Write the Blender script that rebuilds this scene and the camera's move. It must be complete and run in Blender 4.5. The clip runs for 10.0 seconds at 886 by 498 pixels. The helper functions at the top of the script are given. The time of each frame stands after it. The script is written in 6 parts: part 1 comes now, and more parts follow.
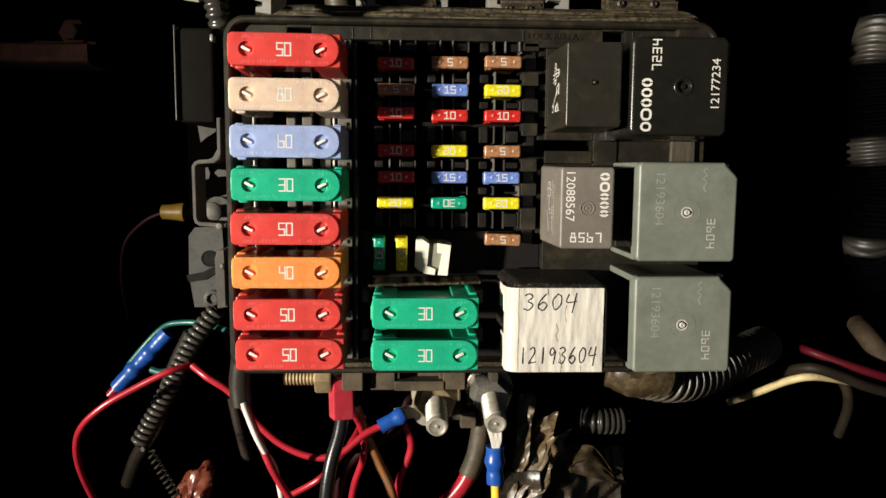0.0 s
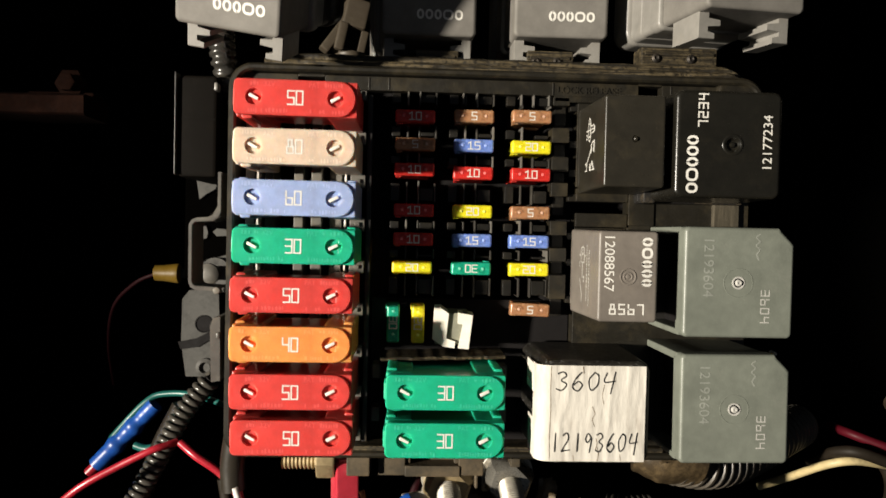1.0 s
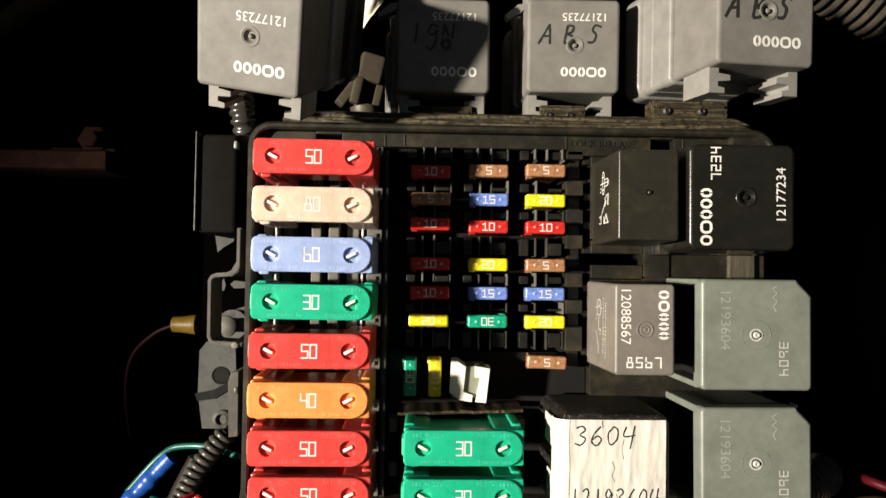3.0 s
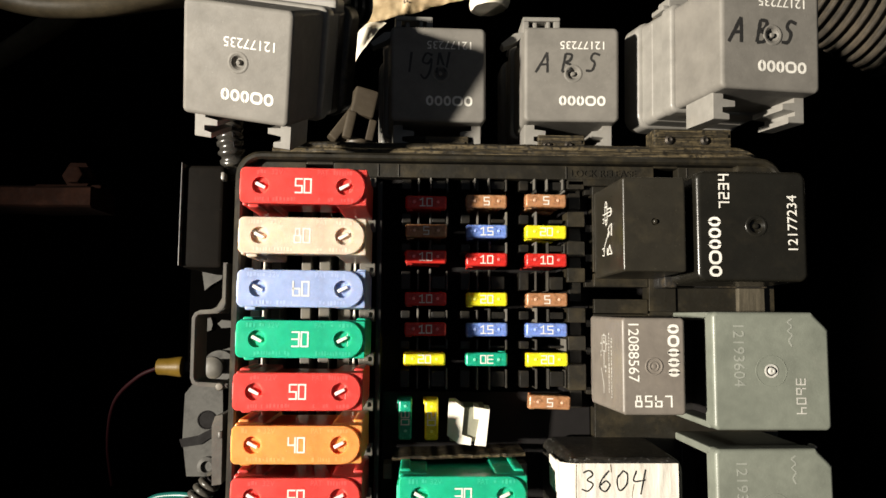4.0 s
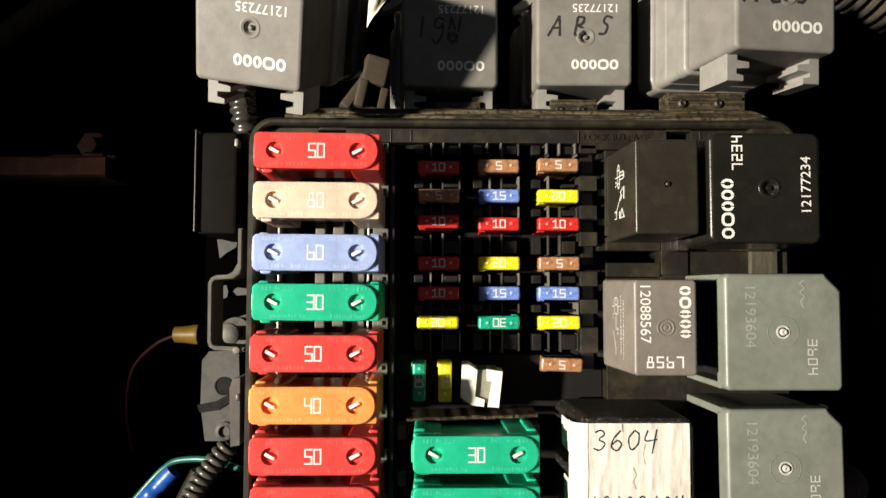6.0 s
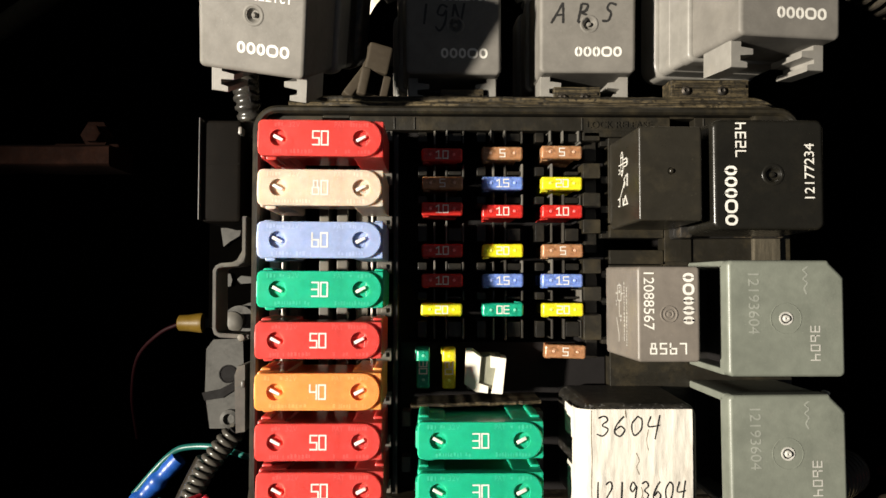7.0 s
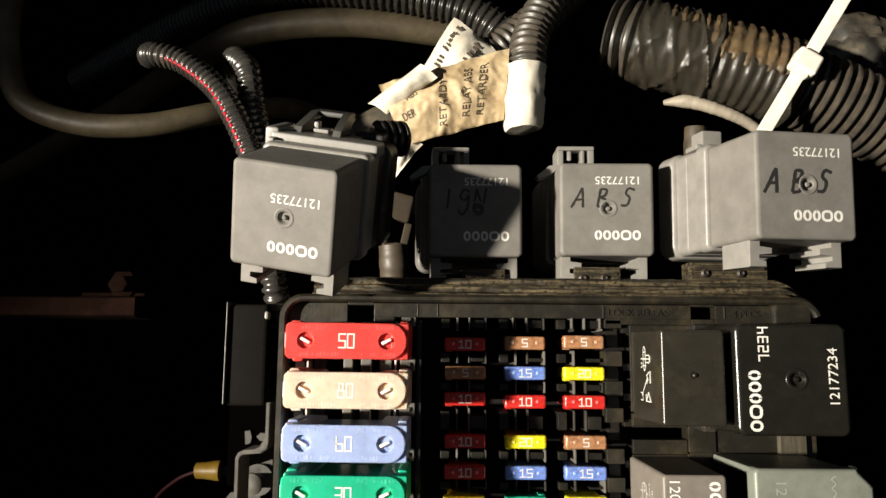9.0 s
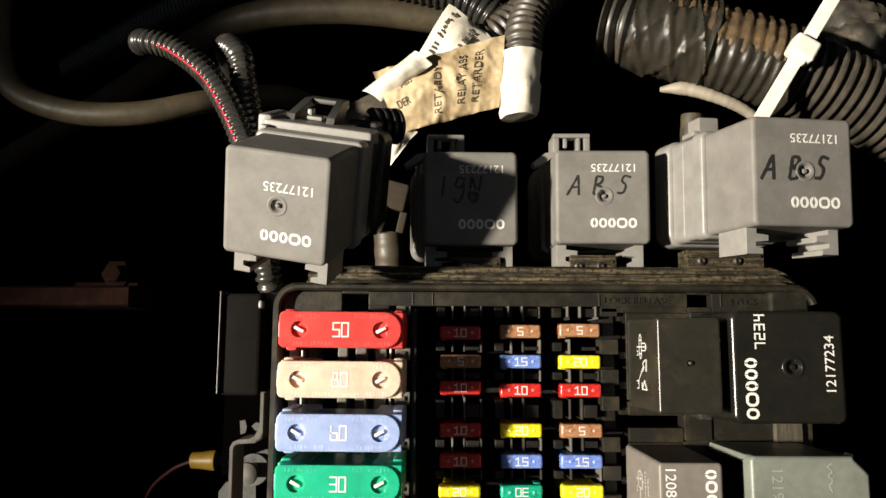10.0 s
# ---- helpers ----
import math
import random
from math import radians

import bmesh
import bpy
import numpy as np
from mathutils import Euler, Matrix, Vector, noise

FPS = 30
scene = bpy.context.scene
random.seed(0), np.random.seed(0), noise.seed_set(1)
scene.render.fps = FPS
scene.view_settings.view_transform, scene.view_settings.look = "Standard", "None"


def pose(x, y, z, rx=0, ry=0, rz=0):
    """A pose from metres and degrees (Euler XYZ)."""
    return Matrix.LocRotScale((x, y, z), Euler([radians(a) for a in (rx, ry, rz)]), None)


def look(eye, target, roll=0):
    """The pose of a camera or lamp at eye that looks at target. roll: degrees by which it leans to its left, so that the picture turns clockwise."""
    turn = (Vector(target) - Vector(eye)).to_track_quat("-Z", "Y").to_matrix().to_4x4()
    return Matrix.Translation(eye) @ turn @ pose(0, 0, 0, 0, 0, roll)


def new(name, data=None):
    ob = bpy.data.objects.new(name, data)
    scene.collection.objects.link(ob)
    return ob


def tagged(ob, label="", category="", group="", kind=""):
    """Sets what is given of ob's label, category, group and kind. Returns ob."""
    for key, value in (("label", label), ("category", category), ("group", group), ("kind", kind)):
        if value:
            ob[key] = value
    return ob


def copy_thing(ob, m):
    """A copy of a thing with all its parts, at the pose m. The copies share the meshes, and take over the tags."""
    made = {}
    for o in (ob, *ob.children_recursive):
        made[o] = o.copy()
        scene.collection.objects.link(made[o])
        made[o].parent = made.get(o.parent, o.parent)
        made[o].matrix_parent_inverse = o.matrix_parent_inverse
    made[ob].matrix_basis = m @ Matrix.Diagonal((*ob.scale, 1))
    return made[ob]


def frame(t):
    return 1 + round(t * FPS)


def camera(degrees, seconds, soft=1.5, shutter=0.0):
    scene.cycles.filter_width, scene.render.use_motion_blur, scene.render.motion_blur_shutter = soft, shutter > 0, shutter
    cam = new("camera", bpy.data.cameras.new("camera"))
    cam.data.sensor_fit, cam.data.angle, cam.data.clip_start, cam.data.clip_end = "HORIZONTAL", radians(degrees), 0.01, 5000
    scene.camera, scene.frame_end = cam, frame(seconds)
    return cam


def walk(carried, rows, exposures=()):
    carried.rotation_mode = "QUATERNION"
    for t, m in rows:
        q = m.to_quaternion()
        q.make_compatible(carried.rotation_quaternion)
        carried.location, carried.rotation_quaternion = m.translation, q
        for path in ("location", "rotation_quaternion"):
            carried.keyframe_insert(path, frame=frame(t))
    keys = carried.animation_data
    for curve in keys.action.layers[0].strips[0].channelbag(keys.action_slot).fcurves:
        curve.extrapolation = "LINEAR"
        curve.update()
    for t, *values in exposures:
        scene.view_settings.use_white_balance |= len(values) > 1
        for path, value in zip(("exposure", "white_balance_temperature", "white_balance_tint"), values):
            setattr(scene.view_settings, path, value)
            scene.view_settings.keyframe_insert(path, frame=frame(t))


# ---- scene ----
cam = camera(61.57, 10.0, shutter=0.3)
PATH = [
    (0, (-0.01024, -0.23409, 0.02463), (-0.00172, -0.03543, 0.00308), 0.47),
    (0.2, (-0.00737, -0.23108, 0.02095), (-0.00221, -0.03204, 0.00208), 0.34),
    (0.3, (-0.00872, -0.23220, 0.02014), (-0.00436, -0.03317, 0.00102), 1.21),
    (0.5, (-0.01126, -0.23777, 0.02172), (-0.00787, -0.03847, 0.00533), 0.80),
    (0.7, (-0.01608, -0.22059, 0.02105), (-0.00874, -0.02095, 0.01174), 0.63),
    (0.8, (-0.01770, -0.20904, 0.02111), (-0.00329, -0.00975, 0.01239), 1.94),
    (1, (-0.01626, -0.21293, 0.02414), (-0.00678, -0.01321, 0.01953), 1.28),
    (1.5, (-0.01452, -0.21476, 0.02891), (-0.00776, -0.01492, 0.02442), 0.01),
    (2, (-0.01559, -0.21356, 0.02503), (-0.00902, -0.01366, 0.02452), 1.21),
    (2.5, (-0.01602, -0.21544, 0.03002), (-0.01000, -0.01566, 0.03715), 1.21),
    (2.7, (-0.01684, -0.21587, 0.02896), (-0.01160, -0.01600, 0.03394), 0.89),
    (4, (-0.01747, -0.20525, 0.02524), (-0.01021, -0.00621, 0.04336), 0.38),
    (4.5, (-0.01757, -0.20675, 0.02455), (-0.01209, -0.00769, 0.04322), 0.48),
    (5, (-0.01737, -0.20743, 0.02642), (-0.01288, -0.00815, 0.04280), -0.21),
    (5.5, (-0.01757, -0.20613, 0.02437), (-0.01307, -0.00664, 0.03793), 0.10),
    (7, (-0.01816, -0.20680, 0.02213), (-0.01457, -0.00700, 0.03044), 0.07),
    (7.3, (-0.01985, -0.20713, 0.02683), (-0.01397, -0.00770, 0.04078), -0.00),
    (7.4, (-0.01872, -0.20894, 0.02948), (-0.01362, -0.00972, 0.04635), -0.09),
    (7.5, (-0.01857, -0.21267, 0.03356), (-0.01448, -0.01342, 0.05039), 1.28),
    (7.6, (-0.02203, -0.21554, 0.04244), (-0.02005, -0.01636, 0.06038), 2.31),
    (7.7, (-0.02283, -0.21210, 0.04731), (-0.01981, -0.01304, 0.06648), 2.57),
    (7.8, (-0.02399, -0.20953, 0.04642), (-0.01941, -0.01047, 0.06527), 2.50),
    (7.9, (-0.02377, -0.20626, 0.05078), (-0.01968, -0.00744, 0.07205), 1.24),
    (8, (-0.02190, -0.21216, 0.05616), (-0.01921, -0.01371, 0.08089), -0.20),
    (8.5, (-0.02017, -0.21368, 0.05548), (-0.02039, -0.01580, 0.08450), -0.28),
    (9, (-0.02083, -0.21171, 0.05189), (-0.02099, -0.01374, 0.08031), 0.46),
    (9.5, (-0.02092, -0.21035, 0.05147), (-0.02011, -0.01213, 0.07804), 0.35),
    (10, (-0.02039, -0.21020, 0.05166), (-0.01960, -0.01186, 0.07736), 0.28),
]
walk(cam, [(t, look(eye, target, roll)) for t, eye, target, roll in PATH], [(0, -0.44), (1.0, -0.36), (2.0, -0.19), (2.5, -0.14), (4.0, 0.0), (7.0, -0.06), (7.6, -0.08), (9.0, 0.02), (10.0, 0.02)])

# ---- world and light ----
world = bpy.data.worlds.new("night")
scene.world = world
world.use_nodes = True
world.node_tree.nodes["Background"].inputs[0].default_value = (0.75, 0.85, 1.0, 1)
world.node_tree.nodes["Background"].inputs[1].default_value = 0.062

MM = 0.001
# local axes of the box: u to the right, v up, w out of its face
FRONT = Matrix.Rotation(radians(90), 4, "X")


def at(u, v, w, rx=0, ry=0, rz=0):
    return FRONT @ pose(u * MM, v * MM, w * MM, rx, ry, rz)


torch = bpy.data.lights.new("torch", "SPOT")
torch.energy = 185
torch.color = (1.0, 0.92, 0.79)
torch.shadow_soft_size = 0.024
torch.spot_size = radians(28)
torch.spot_blend = 0.6
lamp = new("torch", torch)
lamp.matrix_world = look(FRONT @ Vector((-0.944, 0.009, 0.706)), FRONT @ Vector((0.09, 0.0, 0.02)))


# ---- materials ----
def nodes_of(name):
    m = bpy.data.materials.new(name)
    m.use_nodes = True
    t = m.node_tree
    return m, t, t.nodes["Principled BSDF"]


def noise_node(t, scale, detail=4, rough=0.6, stretch=None):
    co = t.nodes.new("ShaderNodeTexCoord")
    n = t.nodes.new("ShaderNodeTexNoise")
    n.inputs["Scale"].default_value = scale
    n.inputs["Detail"].default_value = detail
    n.inputs["Roughness"].default_value = rough
    if stretch:
        mp = t.nodes.new("ShaderNodeMapping")
        mp.inputs["Scale"].default_value = stretch
        t.links.new(co.outputs["Object"], mp.inputs["Vector"])
        t.links.new(mp.outputs["Vector"], n.inputs["Vector"])
    else:
        t.links.new(co.outputs["Object"], n.inputs["Vector"])
    return n.outputs["Fac"]


def ramp(t, fac, lo, hi, a=(0, 0, 0, 1), b=(1, 1, 1, 1)):
    r = t.nodes.new("ShaderNodeValToRGB")
    r.color_ramp.elements[0].position, r.color_ramp.elements[1].position = lo, hi
    r.color_ramp.elements[0].color, r.color_ramp.elements[1].color = a, b
    t.links.new(fac, r.inputs["Fac"])
    return r.outputs["Color"]


def blend(t, fac, a, b):
    m = t.nodes.new("ShaderNodeMix")
    m.data_type = "RGBA"
    if isinstance(fac, float):
        m.inputs[0].default_value = fac
    else:
        t.links.new(fac, m.inputs[0])
    for i, c in ((6, a), (7, b)):
        if isinstance(c, tuple):
            m.inputs[i].default_value = (*c, 1) if len(c) == 3 else c
        else:
            t.links.new(c, m.inputs[i])
    return m.outputs[2]


def bumped(t, bsdf, fac, strength, dist=0.0002):
    b = t.nodes.new("ShaderNodeBump")
    b.inputs["Strength"].default_value = strength
    b.inputs["Distance"].default_value = dist
    t.links.new(fac, b.inputs["Height"])
    t.links.new(b.outputs["Normal"], bsdf.inputs["Normal"])


def plastic(name, col, rough=0.45, dust=0.0, dustcol=(0.16, 0.12, 0.07), grain=1500, bump=0.25, spec=0.5, sss=0.0, stretch=None, fleck=0.0):
    """Moulded plastic: mottled colour, fine grain, dust in patches and specks."""
    m, t, b = nodes_of(name)
    mott = noise_node(t, 160, 5, 0.65)
    c = blend(t, ramp(t, mott, 0.3, 0.7), tuple(x * 0.82 for x in col), tuple(min(1, x * 1.12) for x in col))
    if dust:
        patch = noise_node(t, 90, 8, 0.72, stretch)
        c = blend(t, ramp(t, patch, 0.62 - 0.3 * dust, 0.86 - 0.25 * dust), c, dustcol)
    if fleck:
        c = blend(t, ramp(t, noise_node(t, 750, 3, 0.6), 0.36, 0.5), tuple(x * (1 - fleck) for x in col), c)
        c = blend(t, ramp(t, noise_node(t, 1100, 2, 0.5), 0.6, 0.72), c, tuple(min(1, x * (1 + fleck) + 0.08 * fleck) for x in col))
    speck = noise_node(t, 2600, 2, 0.5)
    c = blend(t, ramp(t, speck, 0.70, 0.76), c, tuple(x * 1.35 + min(0.02, x) for x in col))
    t.links.new(c, b.inputs["Base Color"])
    fine = noise_node(t, grain, 3, 0.6)
    t.links.new(ramp(t, noise_node(t, 300, 4, 0.7), 0.2, 0.8, (rough * 0.8,) * 3 + (1,), (min(1, rough * 1.25),) * 3 + (1,)), b.inputs["Roughness"])
    b.inputs["Specular IOR Level"].default_value = spec
    if sss:
        b.inputs["Subsurface Weight"].default_value = sss
        b.inputs["Subsurface Radius"].default_value = (1.0, 0.7, 0.5)
        b.inputs["Subsurface Scale"].default_value = 0.0025
    bumped(t, b, fine, bump, 0.0001)
    return m


def metal(name, col, rough=0.35, dirt=0.3, dirtcol=(0.09, 0.06, 0.03), shine=0.9):
    m, t, b = nodes_of(name)
    b.inputs["Metallic"].default_value = shine
    stain = ramp(t, noise_node(t, 220, 8, 0.75), 0.72 - 0.5 * dirt, 0.9 - 0.35 * dirt)
    t.links.new(blend(t, stain, col, dirtcol), b.inputs["Base Color"])
    t.links.new(ramp(t, noise_node(t, 500, 5, 0.7), 0.2, 0.9, (rough * 0.7,) * 3 + (1,), (min(1, rough * 1.8),) * 3 + (1,)), b.inputs["Roughness"])
    bumped(t, b, noise_node(t, 1800, 5, 0.7), 0.3, 0.0001)
    return m


def paper(name, col, stain, lo=0.45, hi=0.75, stretch=(1, 1, 1)):
    m, t, b = nodes_of(name)
    f = ramp(t, noise_node(t, 110, 8, 0.7, stretch), lo, hi)
    fibre = noise_node(t, 700, 4, 0.7, (2.0, 0.4, 1))
    c = blend(t, f, col, stain)
    c = blend(t, ramp(t, fibre, 0.45, 0.9), c, tuple(x * 0.86 for x in col))
    t.links.new(c, b.inputs["Base Color"])
    b.inputs["Roughness"].default_value = 0.6
    bumped(t, b, noise_node(t, 350, 6, 0.65, stretch), 0.5, 0.0003)
    return m


black = plastic("black plastic", (0.012, 0.011, 0.010), 0.42, 0.25)
deck_plastic = plastic("dusty black deck plastic", (0.0118, 0.0101, 0.0067), 0.42, 0.5, (0.042, 0.033, 0.018), 1500, 0.5, 0.45)
rib_plastic = plastic("grey worn plastic", (0.105, 0.098, 0.085), 0.5, 0.4, (0.16, 0.14, 0.1))
# near-black with the shade of recesses, gaps and holes put into the colour
pit = plastic("recess-shade black", (0.006, 0.005, 0.005), 0.75, 0, (0, 0, 0), 1500, 0.25, 0.2)
dusty = plastic("dust-caked flange", (0.014, 0.0115, 0.0075), 0.5, 0.6, (0.17, 0.13, 0.07), 900, 0.6, 0.35, 0, (0.5, 11, 11), 0.12)
relay_black = plastic("black relay cover", (0.0092, 0.0084, 0.0062), 0.27, 0.35, (0.016, 0.0136, 0.009), 1800, 0.2, 0.55)
relay_worn = plastic("brownish black relay cover", (0.020, 0.0175, 0.0125), 0.3, 0.35, (0.036, 0.03, 0.019), 1800, 0.2, 0.55)
relay_dusty = plastic("dusty black relay cover", (0.015, 0.0135, 0.011), 0.4, 0.4, (0.04, 0.033, 0.022), 1200, 0.5, 0.5, 0, None, 0.9)
relay_grey = plastic("dark grey relay cover", (0.160, 0.150, 0.134), 0.6, 0.2, (0.15, 0.14, 0.12), 2200, 0.35, 0.3)
side_white = plastic("faded white print and vent glint", (0.42, 0.41, 0.38), 0.5)
plug_beige = plastic("grubby beige plastic", (0.06, 0.047, 0.031), 0.5, 0.6, (0.05, 0.038, 0.026), 900, 0.4)
relay_light = plastic("light grey socket plastic", (0.212, 0.202, 0.183), 0.38, 0.25, (0.2, 0.18, 0.15))
relay_green = plastic("grey-green relay cover", (0.160, 0.172, 0.143), 0.40, 0.15, (0.2, 0.2, 0.17), 2400, 0.3)
relay_taupe = plastic("taupe relay cover", (0.16, 0.14, 0.12), 0.45, 0.25, (0.2, 0.17, 0.13))
white_print = plastic("white print", (0.68, 0.66, 0.61), 0.5)
faint_print = plastic("faint grey print", (0.24, 0.25, 0.22), 0.5)
ink = plastic("black marker ink", (0.012, 0.012, 0.012), 0.5)
brown_ink = plastic("faded label ink", (0.06, 0.045, 0.03), 0.7)
marker = plastic("marker on grey", (0.022, 0.021, 0.02), 0.4)
white_plastic = plastic("white plastic", (0.78, 0.74, 0.64), 0.4, 0.1, (0.5, 0.42, 0.3), 1500, 0.2, 0.5, 0.15)
ivory_grey = plastic("grey clip core", (0.2, 0.2, 0.15), 0.5)
zinc = metal("zinc-plated steel", (0.48, 0.45, 0.38), 0.36, 0.45, (0.14, 0.10, 0.06), 0.55)
bright = metal("bright fuse terminal", (0.86, 0.82, 0.74), 0.4, 0.05, (0.3, 0.25, 0.2), 0.35)
brass = metal("dull brass", (0.38, 0.29, 0.16), 0.42, 0.45, (0.16, 0.11, 0.06), 0.55)
dark_steel = metal("greasy plated steel", (0.30, 0.285, 0.25), 0.24, 0.35, (0.09, 0.075, 0.05), 0.7)
painted = metal("black painted steel", (0.05, 0.045, 0.04), 0.5, 0.5, (0.12, 0.1, 0.08))
grime = plastic("brown grimy plastic", (0.042, 0.034, 0.022), 0.6, 0.7, (0.11, 0.08, 0.045), 800, 0.8, 0.4)
loom_black = plastic("black corrugated conduit", (0.028, 0.026, 0.023), 0.26, 0.4, (0.09, 0.08, 0.06))
loom_mud = plastic("muddy corrugated conduit", (0.06, 0.05, 0.038), 0.42, 0.85, (0.25, 0.165, 0.08))
loom_dusty = plastic("dusty grey-brown conduit", (0.04, 0.035, 0.028), 0.40, 0.6, (0.095, 0.077, 0.055))
# darker copy of the dusty conduit, with weak light put into the colour
loom_dim = plastic("dusty conduit dimmed for shade", (0.024, 0.021, 0.017), 0.45, 0.5, (0.05, 0.042, 0.031))
tape = plastic("vinyl tape", (0.04, 0.037, 0.032), 0.3, 0.65, (0.12, 0.10, 0.07), 500, 0.6)
tape_dark = plastic("dark brown vinyl tape", (0.022, 0.018, 0.013), 0.35, 0.5, (0.045, 0.035, 0.023), 500, 0.6)
tape_brown = plastic("mud-brown tape", (0.046, 0.032, 0.017), 0.38, 0.6, (0.18, 0.125, 0.062), 500, 0.8)
tape_grey = plastic("greasy grey vinyl tape", (0.046, 0.041, 0.031), 0.36, 0.6, (0.085, 0.068, 0.045), 700, 0.6)
wrap_black = plastic("glossy black plastic film", (0.024, 0.020, 0.015), 0.3, 0.5, (0.085, 0.068, 0.046), 500, 0.5)
hose_brown = plastic("dull brown hose", (0.035, 0.024, 0.015), 0.7, 0.6, (0.06, 0.042, 0.026), 900, 0.3, 0.2)
coil_black = plastic("glossy black spiral wrap", (0.060, 0.055, 0.047), 0.22, 0.3, (0.1, 0.09, 0.07))
hose_olive = plastic("muddy rubber hose", (0.078, 0.062, 0.036), 0.5, 0.7, (0.135, 0.104, 0.06))
wire_red = plastic("red wire insulation", (0.34, 0.014, 0.026), 0.28, 0.15, (0.3, 0.08, 0.06), 900, 0.1, 0.5, 0.1)
# the next three are darkened to stand for wires lying in shade
wire_maroon = plastic("red wire darkened for shade", (0.017, 0.0016, 0.003), 0.6, 0, (0, 0, 0), 900, 0.1, 0.15)
wire_crimson = plastic("crimson wire darkened for shade", (0.07, 0.003, 0.008), 0.5, 0, (0, 0, 0), 900, 0.1, 0.2)
cable_dark = plastic("brown cable darkened for shade", (0.016, 0.012, 0.008), 0.55, 0.3, (0.03, 0.022, 0.014), 900, 0.2, 0.2)
wire_black = plastic("black wire insulation", (0.012, 0.012, 0.012), 0.28, 0.2)
wire_brown = plastic("brown wire insulation", (0.30, 0.12, 0.04), 0.45, 0.3)
wire_teal = plastic("teal wire insulation", (0.010, 0.10, 0.085), 0.35)
wire_yellow = plastic("yellow wire insulation", (0.75, 0.52, 0.05), 0.35)
wire_cream = plastic("cream wire insulation", (0.62, 0.5, 0.26), 0.5, 0.3)
wire_white = plastic("white wire insulation", (0.7, 0.66, 0.62), 0.3)
crimp_blue = plastic("blue crimp sleeve", (0.012, 0.075, 0.34), 0.34, 0, (0, 0, 0), 600, 0.3, 0.5, 0.2)
pink = plastic("pink-red terminal boot", (0.46, 0.03, 0.05), 0.4, 0.3, (0.35, 0.12, 0.1), 900, 0.2, 0.5, 0.2)
cap_yellow = plastic("grubby yellow crimp", (0.15, 0.09, 0.010), 0.4, 0.35, (0.25, 0.16, 0.05))
orange_cap = plastic("translucent orange cap", (0.13, 0.032, 0.016), 0.25, 0.2, (0.3, 0.1, 0.05), 500, 0.5, 0.6, 0.3)
label_white = paper("white tape label", (0.62, 0.585, 0.52), (0.25, 0.205, 0.16), 0.50, 0.88, (2.4, 0.5, 1))
label_tan = paper("yellowed paper label", (0.47, 0.36, 0.21), (0.27, 0.18, 0.085), 0.42, 0.75)
label_cream = paper("cream paper label", (0.66, 0.61, 0.50), (0.42, 0.35, 0.25), 0.55, 0.9)
steel_dark = plastic("near-black for unlit surroundings", (0.004, 0.0037, 0.0035), 0.8, 0.3, (0.009, 0.007, 0.005), 1500, 0.25, 0.06)
# black that stands for the shadows on the left backing plate
shade_black = plastic("steel blackened for painted shadow", (0.0009, 0.0008, 0.0007), 0.9, 0, (0, 0, 0), 1500, 0.25, 0.0)
# rust colour lowered to imitate the dim edge of the beam
rail_rust = plastic("rusty rail darkened for weak light", (0.011, 0.0042, 0.0026), 0.95, 0.5, (0.022, 0.0085, 0.005), 900, 0.8, 0.06)


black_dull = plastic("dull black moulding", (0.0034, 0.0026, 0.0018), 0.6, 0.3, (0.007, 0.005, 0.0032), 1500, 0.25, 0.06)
socket_rib = plastic("dark grey socket plastic", (0.03, 0.027, 0.022), 0.42, 0.4, (0.06, 0.052, 0.04))
bay_plastic = plastic("black socket plastic", (0.0075, 0.0066, 0.005), 0.4, 0.4, (0.024, 0.019, 0.012), 1500, 0.5, 0.4)
plate_grey = plastic("mottled light grey steel", (0.078, 0.076, 0.070), 0.65, 0.5, (0.03, 0.029, 0.027), 1500, 0.25, 0.2)
bracket_grey = plastic("dirty dark grey steel", (0.085, 0.082, 0.076), 0.6, 0.5, (0.02, 0.019, 0.017), 1500, 0.25, 0.2)
tab_brown = plastic("dusty brown tab plastic", (0.05, 0.043, 0.03), 0.55, 0.6, (0.10, 0.085, 0.06), 900, 0.8, 0.3, 0, (9, 0.8, 2))
worn_edge = plastic("worn dark grey plastic", (0.055, 0.05, 0.043), 0.45, 0.5, (0.10, 0.09, 0.07))
latch_grey = plastic("dark grey latch plastic", (0.05, 0.048, 0.044), 0.45, 0.2, (0.1, 0.09, 0.07))
pad_tan = paper("dirty felt strip", (0.30, 0.26, 0.2), (0.09, 0.072, 0.052), 0.45, 0.85)
moulded = plastic("moulded deck letters", (0.045, 0.041, 0.034), 0.5, 0.4, (0.08, 0.07, 0.05))
crease_brown = plastic("brown crease in tape", (0.16, 0.11, 0.06), 0.8)
lit_relief = {}


def fuse_plastic(name, col, deep=0.8, grain=1300, bump=0.4, fleck=0.0):
    # raised marks get a lightened copy of the fuse colour, painting caught light
    lift = (1.3, 0.14) if fleck > 0.2 else (1.15, 0.03)
    lit_relief[name] = plastic(name + " relief", tuple(min(1, x * lift[0] + lift[1]) for x in col), 0.35, 0, (0, 0, 0), 1300, 0.2)
    return plastic(name, col, 0.24 if fleck > 0.2 else 0.32, 0.08, tuple(min(1, x * 1.25 + 0.05) for x in col), grain, bump, 0.5, deep, None, fleck)


